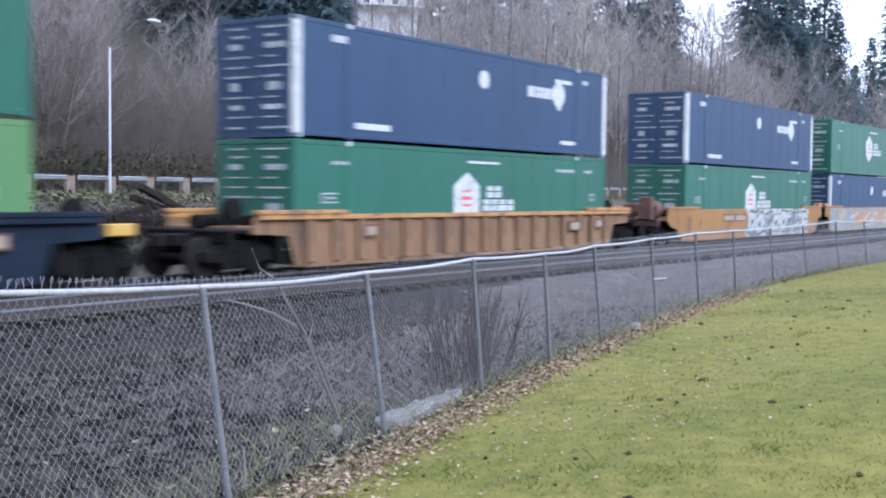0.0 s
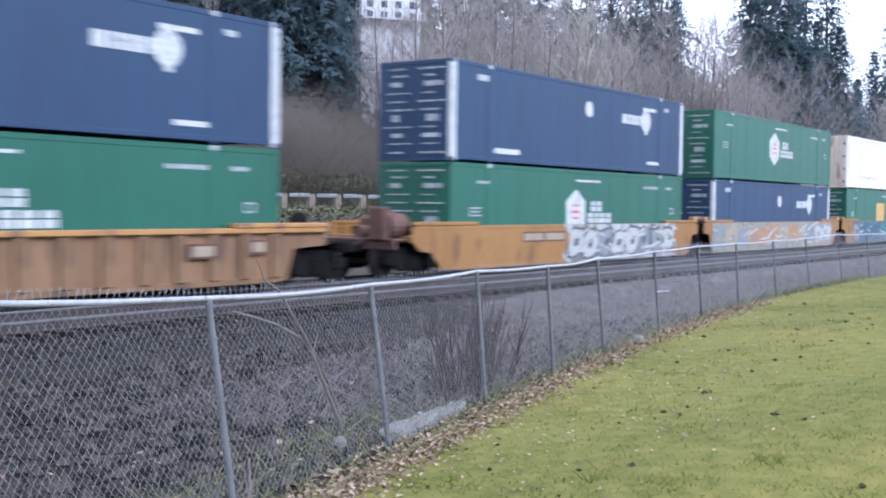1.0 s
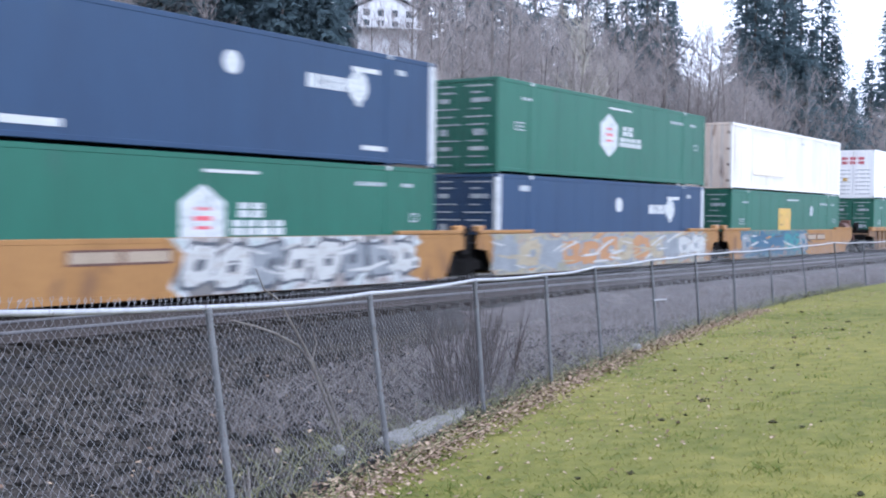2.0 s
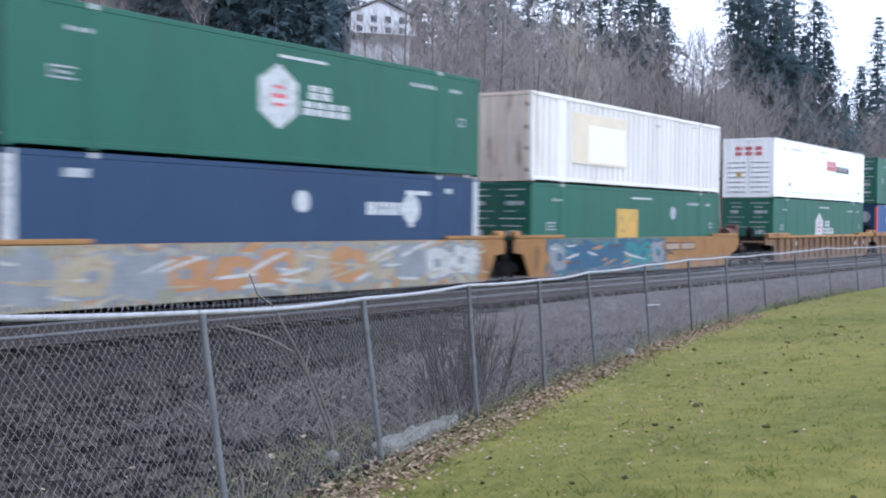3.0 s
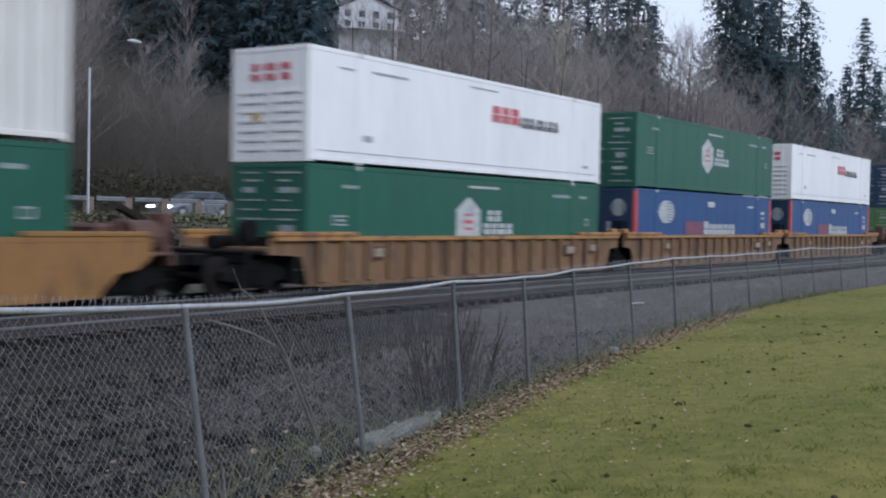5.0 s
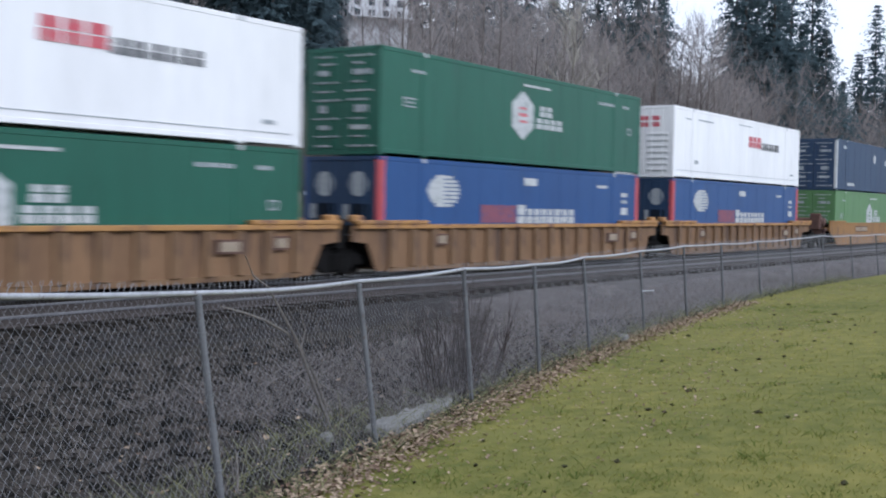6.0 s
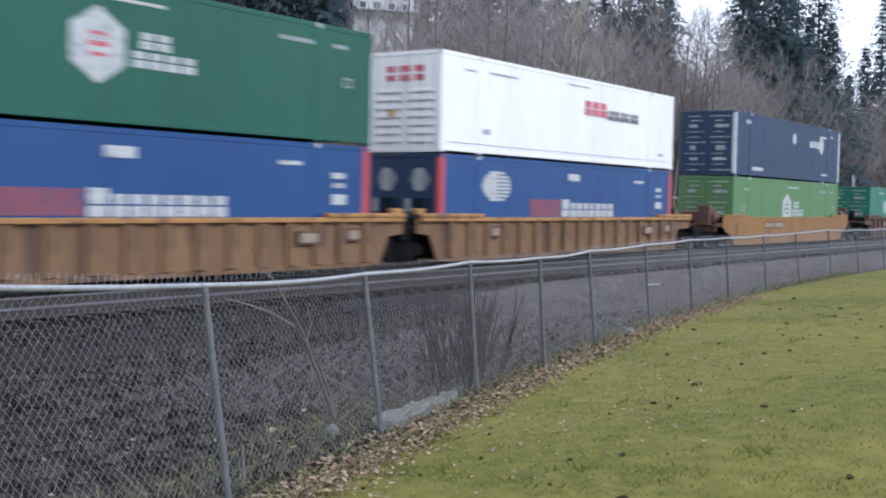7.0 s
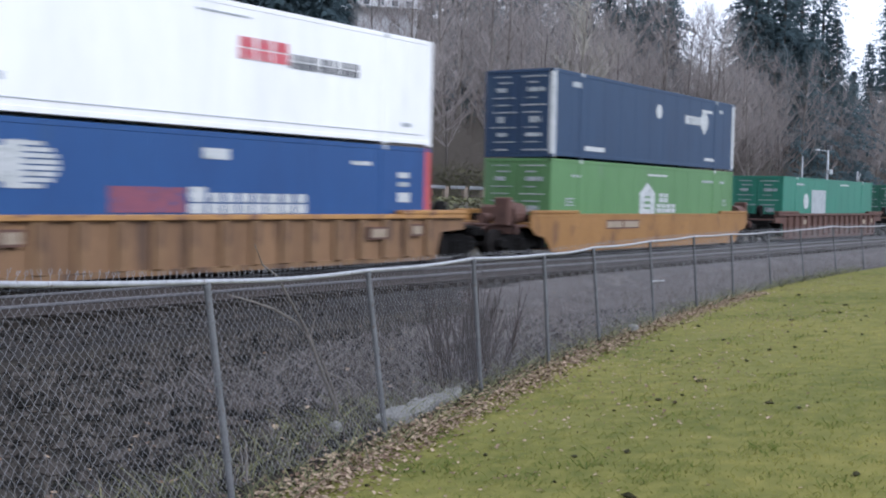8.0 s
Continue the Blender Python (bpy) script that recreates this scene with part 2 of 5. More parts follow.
    "pale_twig": material("pale_twig", (0.26, 0.24, 0.195), (0.42, 0.39, 0.32), 0.4, 0.9, 0, 0, 6, island=0.4),
    "shrub_bark": material("shrub_bark", (0.03, 0.024, 0.022), (0.075, 0.06, 0.055), 6, 0.9, 0, 0.3, 40),
    "earth": material("earth", (0.022, 0.020, 0.010), (0.055, 0.05, 0.022), 6, 0.95, 0, 0.3, 40),
    "timber": material("timber", (0.12, 0.09, 0.065), (0.24, 0.19, 0.145), 3, 0.85, 0, 0.2, 30),
    "lamp_steel": material("lamp_steel", (0.38, 0.39, 0.41), (0.50, 0.51, 0.53), 3, 0.5, 0.2, 0, 30),
    "house_wall": material("house_wall", (0.50, 0.50, 0.51), (0.66, 0.65, 0.65), 1, 0.7, 0, 0, 10),
    "house_roof": material("house_roof", (0.10, 0.10, 0.11), (0.19, 0.19, 0.20), 2, 0.8, 0, 0.3, 20),
    "concrete": material("concrete", (0.12, 0.115, 0.105), (0.27, 0.26, 0.24), 4, 0.9, 0, 0.5, 50, wear=(0.07, 0.06, 0.05), wear_at=0.58),
}
M["car_silver"] = material("car_silver", (0.17, 0.175, 0.19), (0.25, 0.255, 0.27), 2, 0.3, 0.3, 0, 40)
glow = bpy.data.materials.new("headlight_glow")
glow.use_nodes = True
glow.node_tree.nodes["Principled BSDF"].inputs["Base Color"].default_value = (0.8, 0.8, 0.8, 1)
glow.node_tree.nodes["Principled BSDF"].inputs["Emission Color"].default_value = (1.0, 0.97, 0.9, 1)
glow.node_tree.nodes["Principled BSDF"].inputs["Emission Strength"].default_value = 14.0
M["headlight_glow"] = glow
glass = bpy.data.materials.new("window_glass")
glass.use_nodes = True
glass.node_tree.nodes["Principled BSDF"].inputs["Base Color"].default_value = (0.03, 0.04, 0.05, 1)
glass.node_tree.nodes["Principled BSDF"].inputs["Roughness"].default_value = 0.06
M["glass"] = glass


# ---- building helpers ----
def empty(name, label, category, m=None, group="", kind=""):
    ob = tagged(new(name), label, category, group, kind)
    if m:
        ob.matrix_basis = m
    return ob


def mesh_of(name, bm, mat):
    me = bpy.data.meshes.new(name)
    bm.to_mesh(me)
    bm.free()
    me.materials.append(M[mat])
    return me


def part(name, bm, mat, parent, label="", kind=""):
    me = bm if isinstance(bm, bpy.types.Mesh) else mesh_of(name, bm, mat)
    ob = tagged(new(name, me), label, kind=kind)
    ob.parent = parent
    return ob


def box(bm, x0, x1, y0, y1, z0, z1, bevel=0.0):
    made = bmesh.ops.create_cube(bm, size=1.0, matrix=Matrix.Translation(((x0 + x1) / 2, (y0 + y1) / 2, (z0 + z1) / 2)) @ Matrix.Diagonal((x1 - x0, y1 - y0, z1 - z0, 1)))
    if bevel:
        edges = list({e for v in made["verts"] for e in v.link_edges})
        bmesh.ops.bevel(bm, geom=edges, offset=bevel, segments=1, affect='EDGES')


def boxed(*sizes, bevel=0.0):
    bm = bmesh.new()
    box(bm, *sizes, bevel=bevel)
    return bm


def tube(bm, a, b, r0, r1=None, sides=8):
    a, b = Vector(a), Vector(b)
    d = b - a
    m = Matrix.Translation((a + b) / 2) @ d.to_track_quat('Z', 'Y').to_matrix().to_4x4()
    bmesh.ops.create_cone(bm, cap_ends=True, segments=sides, radius1=r0, radius2=r0 if r1 is None else r1, depth=d.length, matrix=m)


def prism(bm, outline, y0, y1):
    """An outline in x, z drawn through from y0 to y1."""
    front = [bm.verts.new((x, y0, z)) for x, z in outline]
    back = [bm.verts.new((x, y1, z)) for x, z in outline]
    n = len(outline)
    bm.faces.new(front)
    bm.faces.new(back[::-1])
    for i in range(n):
        bm.faces.new((front[i], back[i], back[(i + 1) % n], front[(i + 1) % n]))
    bmesh.ops.recalc_face_normals(bm, faces=bm.faces)


def pydata(name, verts, faces, mat):
    me = bpy.data.meshes.new(name)
    me.from_pydata([tuple(v) for v in verts], [], [tuple(f) for f in faces])
    me.materials.append(M[mat])
    me.update()
    return me


def ease(a, b, v):
    t = min(max((v - a) / (b - a), 0.0), 1.0)
    return t * t * (3 - 2 * t)


# ---- ground ----
def fence_y(x):
    x = max(x, -5.0)
    if x > 37.0:
        return 9.685
    return -0.00452039 * x * x + 0.33444416 * x + 3.49890162


def ground_z(x, y):
    u = y - fence_y(x)
    wob = 0.05 * noise.noise(Vector((x * 0.25, y * 0.25, 0))) + 0.02 * noise.noise(Vector((x, y, 3)))
    if u < 0:
        base = 0.10 * ease(6, 2, x) - 0.06 + 0.36 * ease(0, 5.0, -u) + 0.6 * ease(6, 60, -u)
        return base + wob * ease(0, 1.5, -u)
    z = (0.10 * ease(6, 2, x) - 0.06) * (1 - ease(0, 3, u)) - 0.42 * ease(0.2, 3.5, u)
    z += 0.14 * ease(13.2, 14.4, y) * (1 - ease(23.0, 24.2, y))
    z += 0.15 * ease(13.2, 14.4, y) * (1 - ease(17.5, 18.4, y))
    z += 0.10 * ease(22.6, 25.0, y)
    z += 1.9 * ease(26, 37, y)
    hill = max(0.0, y - 50)
    rise = 0.30 * hill - 0.0006 * hill * hill if hill < 220 else 36.96
    z += rise * (0.72 + 0.28 * ease(150, 40, x))
    rough = 1.0 if 24 > y > 13.5 else 2.0
    if y > 52:
        rough = 20.0
    if 37 < y < 50:
        rough = 0.3
    return z + wob * rough * (0.3 if 14 < y < 23 else 1.0) * ease(0, 1, u)


def grid_lines():
    xs = [-900, -500, -300, -180, -110, -70, -45, -30, -20] + [-14 + 0.5 * i for i in range(140)] + [57 + 1.5 * i for i in range(36)] + [112, 120, 130, 145, 165, 190, 230, 280, 350, 450, 650, 1000, 1600]
    ys = [-900, -500, -250, -120, -60, -35, -22] + [-14 + 0.8 * i for i in range(18)] + [0.6 + 0.35 * i for i in range(75)] + [27 + 1.0 * i for i in range(30)] + [58, 61, 65, 70, 76, 83, 91, 100, 110, 122, 136, 152, 172, 200, 240, 270, 320, 450, 700, 1200]
    return xs, ys


FENCE_ROW = 6.35


def row_y(x, w):
    """Rows of the ground follow the fence near it and run straight elsewhere."""
    if w > FENCE_ROW:
        fade = min(max((13.3 - w) / 4.95, 0.0), 1.0)
    else:
        fade = min(max((w + 8.0) / 12.0, 0.0), 1.0)
    return w + (fence_y(x) - FENCE_ROW) * fade


def build_ground():
    xs, ys = grid_lines()
    ys = sorted([w for w in ys if abs(w - FENCE_ROW) > 0.1] + [FENCE_ROW])
    verts = [(x, row_y(x, w), ground_z(x, row_y(x, w))) for w in ys for x in xs]
    n = len(xs)
    faces = [(j * n + i, j * n + i + 1, (j + 1) * n + i + 1, (j + 1) * n + i) for j in range(len(ys) - 1) for i in range(n - 1)]
    me = pydata("ground", verts, faces, "grass_ground")
    for k in ("brush_ground", "ballast", "hill_ground", "road", "shaded_oily_ballast", "dry_ground"):
        me.materials.append(M[k])
    for p in me.polygons:
        w = ys[p.index // (n - 1)]
        p.use_smooth = True
        # rows from 16.9 to 22 take the ballast with the train's shade painted in
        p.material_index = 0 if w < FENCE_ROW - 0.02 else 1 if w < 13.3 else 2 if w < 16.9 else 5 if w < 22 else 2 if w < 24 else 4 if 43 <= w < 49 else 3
        x = xs[p.index % (n - 1)]
        if p.material_index in (1, 2) and w < 16.9 and x + 4.0 * noise.noise(Vector((x * 0.5, w * 0.5, 5))) > 15.0 + 1.6 * max(0.0, w - 9.5):
            p.material_index = 6
    tagged(new("ground", me), "mown lawn, stony trackside and brushy hillside", "ground", kind="structure")


build_ground()


# ---- fence ----
POSTS = (
    (-4.80, 0.210, 0.280, 1.580), (-2.40, 0.200, 0.280, 1.570), (0.10, 0.190, 0.280, 1.560), (2.55, 0.170, 0.280, 1.518), (5.05, 0.060, 0.280, 1.357),
    (7.48, -0.034, 0.250, 1.294), (9.84, -0.022, 0.150, 1.292), (12.19, -0.005, 0.116, 1.242), (14.48, -0.025, 0.148, 1.247), (17.58, -0.054, 0.128, 1.250),
    (20.53, -0.057, 0.119, 1.263), (23.45, -0.080, 0.105, 1.245), (26.85, -0.069, 0.141, 1.232), (30.13, -0.081, 0.170, 1.237), (33.53, -0.030, 0.170, 1.290),
    (36.60, -0.060, 0.150, 1.260), (39.65, -0.060, 0.150, 1.260), (42.70, -0.060, 0.150, 1.260), (45.75, -0.060, 0.150, 1.260), (48.80, -0.060, 0.150, 1.260),
    (51.85, -0.060, 0.150, 1.260), (54.90, -0.060, 0.150, 1.260), (57.95, -0.060, 0.150, 1.260), (61.00, -0.060, 0.150, 1.260), (64.05, -0.060, 0.150, 1.260))


def fence_fabric(parent, a, b, near):
    """Woven wire between two posts: zigzag wires that lean with the posts, twisted ends standing above the rail."""
    (ax, az, al, at), (bx, bz, bl, bt) = a, b
    A0, A1 = Vector((ax, fence_y(ax), az + 0.03)), Vector((ax, fence_y(ax) + al, at + 0.026))
    B0, B1 = Vector((bx, fence_y(bx), bz + 0.03)), Vector((bx, fence_y(bx) + bl, bt + 0.026))
    width = (B0 - A0).length
    cells = int(width / 0.033)
    rows = 19
    verts, faces = [], []
    w = 0.0012 if near else 0.0017
    side = Vector((0.0, -w, 0.0))
    for i in range(cells):
        line = []
        for k in range(rows * 2 + 1):
            u = (i + (0.0 if (k + i) % 2 else 1.02)) / cells
            v = k / (rows * 2)
            p = (A0.lerp(B0, u)).lerp(A1.lerp(B1, u), v)
            p = p + Vector((0.004 * noise.noise(p * 3), 0.036 + (0.004 if k % 2 else -0.004) + 0.03 * noise.noise(Vector((u * 3 + ax, v * 2, 1))), 0))
            line.append(p)
        strands = [(p, q, w) for p, q in zip(line, line[1:])]
        if i % 2:
            # a twisted knuckle with two bent prongs
            tip, lean = line[-1], random.uniform(-0.010, 0.010)
            neck = tip + Vector((lean, -0.003, random.uniform(0.020, 0.030)))
            for k in (-1, 1):
                mid = neck + Vector((k * random.uniform(0.006, 0.013), 0, 0.012))
                strands += [(mid, mid + Vector((-k * random.uniform(-0.004, 0.012) + lean, 0, random.uniform(0.010, 0.024))), 1.5 * w), (neck, mid, 1.5 * w)]
            strands.append((tip, neck, 2.0 * w))
        for p, q, half in strands:
            d = (q - p).normalized()
            s = d.cross(Vector((0, 1, 0))) * half
            k = len(verts)
            verts += [p + s, p - s, p + side, q + s, q - s, q + side]
            faces += [(k, k + 1, k + 4, k + 3), (k + 1, k + 2, k + 5, k + 4), (k + 2, k, k + 3, k + 5)]
    part("wire_mesh", pydata("wire_mesh", verts, faces, "wire"), "wire", parent, "woven diamond wire mesh", kind="stuff")


def skin(verts, faces, pts, rad, sides):
    """A tapering round limb along its points."""
    start = len(verts)
    for i, (p, r) in enumerate(zip(pts, rad)):
        d = (pts[min(i + 1, len(pts) - 1)] - pts[max(i - 1, 0)]).normalized()
        u = d.orthogonal().normalized()
        v = d.cross(u)
        for s in range(sides):
            a = 2 * math.pi * s / sides
            verts.append(p + (u * math.cos(a) + v * math.sin(a)) * r)
    for i in range(len(pts) - 1):
        for s in range(sides):
            a, b = start + i * sides + s, start + i * sides + (s + 1) % sides
            faces.append((a, b, b + sides, a + sides))


def build_fence():
    fence = empty("chain_link_fence", "grey galvanised chain-link fence with leaning posts along the lawn", "fence")
    tops = []
    for i, (x, z, lean, top) in enumerate(POSTS):
        foot, head = Vector((x, fence_y(x), z - 0.25)), Vector((x, fence_y(x) + lean, top))
        bm = bmesh.new()
        tube(bm, foot, head, 0.023, sides=12)
        tube(bm, head - Vector((0, 0, 0.02)), head + Vector((0, 0, 0.012)), 0.031, 0.024, sides=12)
        post = part("post", bm, "post_steel", fence)
        for f in (0.3, 0.6, 0.85):
            bm = bmesh.new()
            c = foot.lerp(head, f)
            tube(bm, c - Vector((0, 0, 0.006)), c + Vector((0, 0, 0.006)), 0.030, sides=12)
            part("tie_band", bm, "post_steel", post)
        tops.append(head + Vector((0, 0, 0.018)))
    for i, (a, b) in enumerate(zip(tops, tops[1:])):
        pts = []
        for k in range(7):
            u = k / 6
            sag = Vector((0, 0, -0.025 * math.sin(math.pi * u) * (0.4 + 0.6 * ((i * 37) % 10) / 10)))
            pts.append(a.lerp(b, u) + sag)
        v, f = [], []
        skin(v, f, pts, [0.017] * 7, 10)
        me = pydata("top_rail", v, f, "galvanised")
        for p in me.polygons:
            p.use_smooth = True
        part("top_rail", me, "galvanised", fence)
    for a, b in zip(POSTS[2:20], POSTS[3:21]):
        fence_fabric(fence, a, b, a[0] < 14)
    # an old wire bracket on one post
    x = 17.58
    bm = bmesh.new()
    tube(bm, (x - 0.1, fence_y(x) + 0.02, 0.62), (x + 0.45, fence_y(x) + 0.06, 0.60), 0.012, sides=6)
    part("bracket", bm, "galvanised", fence)


build_fence()


# ---- tracks ----
def build_track(centre, name_label, x0, x1, near, top):
    track = empty("railway_track", name_label, "track", kind="structure")
    for s in (-1, 1):
        y = centre + s * 0.7535
        bm = bmesh.new()
        for a, b, z0, z1 in ((-0.068, 0.068, -0.172, -0.155), (-0.010, 0.010, -0.155, -0.04)):
            box(bm, x0, x1, y + a, y + b, top + z0, top + z1)
        rail = part("rail", bm, "rail", track)
        part("rail_head", boxed(x0, x1, y - 0.036, y + 0.036, top - 0.04, top, bevel=0.006), "rail_head", rail)
    x = x0 + 0.3
    me = mesh_of("tie", boxed(-0.11, 0.11, -1.3, 1.3, -0.33, -0.165, bevel=0.012), "tie")
    while x < x1 and x < (75 if near else 60):
        ob = part("tie", me, "tie", track)
        ob.matrix_basis = pose(x, centre + random.uniform(-0.04, 0.04), top + random.uniform(-0.015, 0.004), 0, 0, random.uniform(-1.2, 1.2))
        x += 0.53
    return track


TRACK_Y, NEAR_TRACK_Y = 20.107, 16.08
build_track(TRACK_Y, "rusty steel rails on dark wooden ties, under the train", -60, 300, False, 0.0)
build_track(NEAR_TRACK_Y, "empty rusty steel rails on dark wooden ties", -60, 300, True, 0.15)


# ---- the train ----
NEAR_FACE, L, W, H = -1.295, 16.15, 2.59, 2.90
FLOOR = 0.356


def travel(t):
    return -16.785 * t


MOVING = []


def markings(parent, items):
    """Plain bars and shapes on the near side (x from the container's left end, z from its base)."""
    for x0, x1, z0, z1, mat in items:
        part("marking", boxed(x0, x1, NEAR_FACE - 0.006, NEAR_FACE + 0.001, z0, z1), mat, parent)


def emblem(parent, x, z, size, mat="mark_white", core="mark_red"):
    """A pointed six-sided badge with small bars in the middle."""
    bm = bmesh.new()
    o = [(0.0, 1.05), (0.9, 0.50), (0.9, -0.50), (0.0, -1.05), (-0.9, -0.50), (-0.9, 0.50)]
    prism(bm, [(x + size * a, z + size * b) for a, b in o], NEAR_FACE - 0.006, NEAR_FACE + 0.001)
    badge = part("badge", bm, mat, parent)
    for dz, half, thick in ((-0.26, 0.30, 0.05), (0.02, 0.36, 0.07), (0.30, 0.30, 0.05)):
        part("badge_bar", boxed(x - half * size, x + half * size, NEAR_FACE - 0.010, NEAR_FACE - 0.004, z + (dz - thick) * size, z + (dz + thick) * size), core, badge)


def round_mark(parent, x, z, r, mat):
    bm = bmesh.new()
    prism(bm, [(x + r * math.cos(i * math.pi / 8), z + r * math.sin(i * math.pi / 8)) for i in range(16)], NEAR_FACE - 0.006, NEAR_FACE + 0.001)
    part("round_marking", bm, mat, parent)


def shell(paint, ribs):
    """Two side walls, deeply ribbed or with faint upright seams, joined over the top into one skin."""
    bm = bmesh.new()
    y1 = -NEAR_FACE
    prof = []
    if ribs:
        n, depth = 38, 0.10
        pitch = L / n
        for i in range(n):
            a = i * pitch
            prof += [(a, 0.0), (a + pitch * 0.46, 0.0), (a + pitch * 0.54, depth), (a + pitch * 0.92, depth)]
    else:
        n, depth = 13, 0.005
        for i in range(n):
            a = i * L / n
            prof += [(a + 0.025, 0.0), (a + L / n - 0.02, 0.0), (a + L / n - 0.012, depth), (a + L / n + 0.012, depth)]
        prof = [(0.0, 0.0)] + prof[:-2]
    prof.append((L, 0.0))
    rows = []
    for x, d in prof:
        y = y1 - 0.01 - d
        rows.append([bm.verts.new(p) for p in ((x, -y, 0.12), (x, -y, H - 0.10), (x, -y1 + 0.03, H - 0.04), (x, y1 - 0.03, H - 0.04), (x, y, H - 0.10), (x, y, 0.12))])
    for a, b in zip(rows, rows[1:]):
        for i in range(5):
            bm.faces.new((a[i], b[i], b[i + 1], a[i + 1]))
    bm.faces.new(rows[-1])
    bmesh.ops.recalc_face_normals(bm, faces=bm.faces)
    return bm


def split_mark(door, p, q):
    """A broad red mark of two plain bars on a door leaf."""
    for z0, z1 in ((2.05, 2.23), (2.31, 2.49)):
        part("marking", boxed(0.004, 0.022, p, q, z0, z1), "mark_red", door)


def container(name, label, paint, x, level, posts=None, end="bars", marks=(), ribs=False, roof=None, end_paint=None):
    c = empty(name, label, "container", group="containers on the train")
    y0, y1 = NEAR_FACE, -NEAR_FACE
    posts = posts or paint
    end_paint = end_paint or paint
    part("body", shell(paint, ribs), paint, c)
    for z0, z1, nm in ((0.05, 0.17, "bottom_rail"), (H - 0.12, H, "top_rail")):
        for ys in (y0, y1):
            part(nm, boxed(0.12, L - 0.12, min(ys, ys * 0.93), max(ys, ys * 0.93), z0, z1, bevel=0.01), paint if not roof else roof, c)
    pw = 0.27 if posts != paint else 0.16
    for xa, xb in ((0.0, pw), (L - pw, L)):
        for ys in (y0, y1):
            part("corner_post", boxed(xa, xb, min(ys * 1.003, ys * 0.9), max(ys * 1.003, ys * 0.9), 0.0, H, bevel=0.012), posts if ys < 0 else paint, c)
    for z in (0.0, H - 0.118):
        for xs in (0.0, 1.98, L - 2.16, L - 0.18):
            part("corner_casting", boxed(xs, xs + 0.18, y0 - 0.008, y0 + 0.16, z, z + 0.118, bevel=0.012), paint if xs in (0.0, L - 0.18) else "mark_white" if z > 1 else paint, c)
    # lifting posts in from both ends
    for xs in (1.90, L - 2.24):
        part("lifting_post", boxed(xs, xs + 0.34, y0 - 0.002, y0 + 0.05, 0.12, H - 0.12), paint, c)
    # the door end, at x = 0
    part("door_sill", boxed(0.0, 0.12, y0 * 0.9, y1 * 0.9, 0.0, 0.115, bevel=0.01), end_paint, c)
    part("door_header", boxed(0.0, 0.12, y0 * 0.9, y1 * 0.9, H - 0.115, H, bevel=0.01), end_paint, c)
    for s in (-1, 1):
        ya, yb = (y0 * 0.9, -0.01) if s < 0 else (0.01, y1 * 0.9)
        door = part("door", boxed(0.02, 0.07, ya, yb, 0.12, H - 0.12, bevel=0.008), end_paint, c)
        for k in (0.3, 0.72):
            bm = bmesh.new()
            yk = ya + (yb - ya) * k
            tube(bm, (0.0, yk, 0.08), (0.0, yk, H - 0.08), 0.022, sides=8)
            part("lock_rod", bm, "galvanised" if end == "stained" else end_paint, door)
        if end == "bars":
            marks_at = ((0.24, 0.46, 0.05), (0.50, 0.42, 0.035), (0.74, 0.30, 0.12), (0.98, 0.46, 0.035), (1.24, 0.22, 0.20), (1.48, 0.46, 0.045), (1.72, 0.44, 0.035), (1.96, 0.40, 0.035), (2.22, 0.34, 0.14), (2.46, 0.26, 0.05), (2.66, 0.44, 0.035))
            for k, (z, half, tall) in enumerate(marks_at):
                flip = (k + (3 if s > 0 else 0)) % 4
                mid = (ya + yb) / 2 + (-0.06, 0.05, 0.0, 0.10)[flip]
                half *= (1.0, 0.75, 1.05, 0.6)[flip]
                part("reflector", boxed(-0.012, 0.022, mid - half, mid + half, z - tall / 2, z + tall / 2), "mark_white" if flip == 2 and s < 0 else "mark_grey", door)
        elif end == "word":
            for k, z in enumerate((0.28, 0.52, 0.76, 1.00, 1.24, 1.48, 1.72)):
                part("pressed_rib", boxed(-0.012, 0.022, ya + 0.12, yb - 0.12, z, z + 0.09, bevel=0.012), end_paint, door)
                # a grey strip paints in the shade below each rib
                part("marking", boxed(0.014, 0.022, ya + 0.15, yb - 0.15, z - 0.045, z - 0.002), "mark_grey", door)
            if s > 0:
                part("placard", boxed(-0.016, 0.022, ya + 0.30, ya + 0.56, 1.02, 1.22), "mark_yellow", door)
            # broad red marks across both leaves
            for p, q in ((-0.66, -0.28), (-0.17, -0.02)) if s < 0 else ((0.02, 0.17), (0.28, 0.66)):
                split_mark(door, p, q)
        elif end == "rounds":
            bm = bmesh.new()
            yc = (ya + yb) / 2
            tube(bm, (0.022, yc, 2.15), (0.008, yc, 2.15), 0.34, sides=18)
            part("round_marking", bm, "mark_grey", door)
            part("panel", boxed(0.008, 0.024, ya + 0.2, yb - 0.3, 1.15, 1.62), "car_dark", door)
            part("marking", boxed(0.006, 0.024, yb - 0.26, yb - 0.08, 1.2, 1.6), "mark_grey", door)
        elif end == "stained":
            for k in (0.12, 0.36, 0.6, 0.85):
                part("hinge", boxed(-0.01, 0.03, ya if s < 0 else yb - 0.1, ya + 0.1 if s < 0 else yb, H * k - 0.06, H * k + 0.06), "car_rust", door)
    markings(c, marks)
    MOVING.append((c, x, FLOOR + level * (H + 0.037)))
    return c


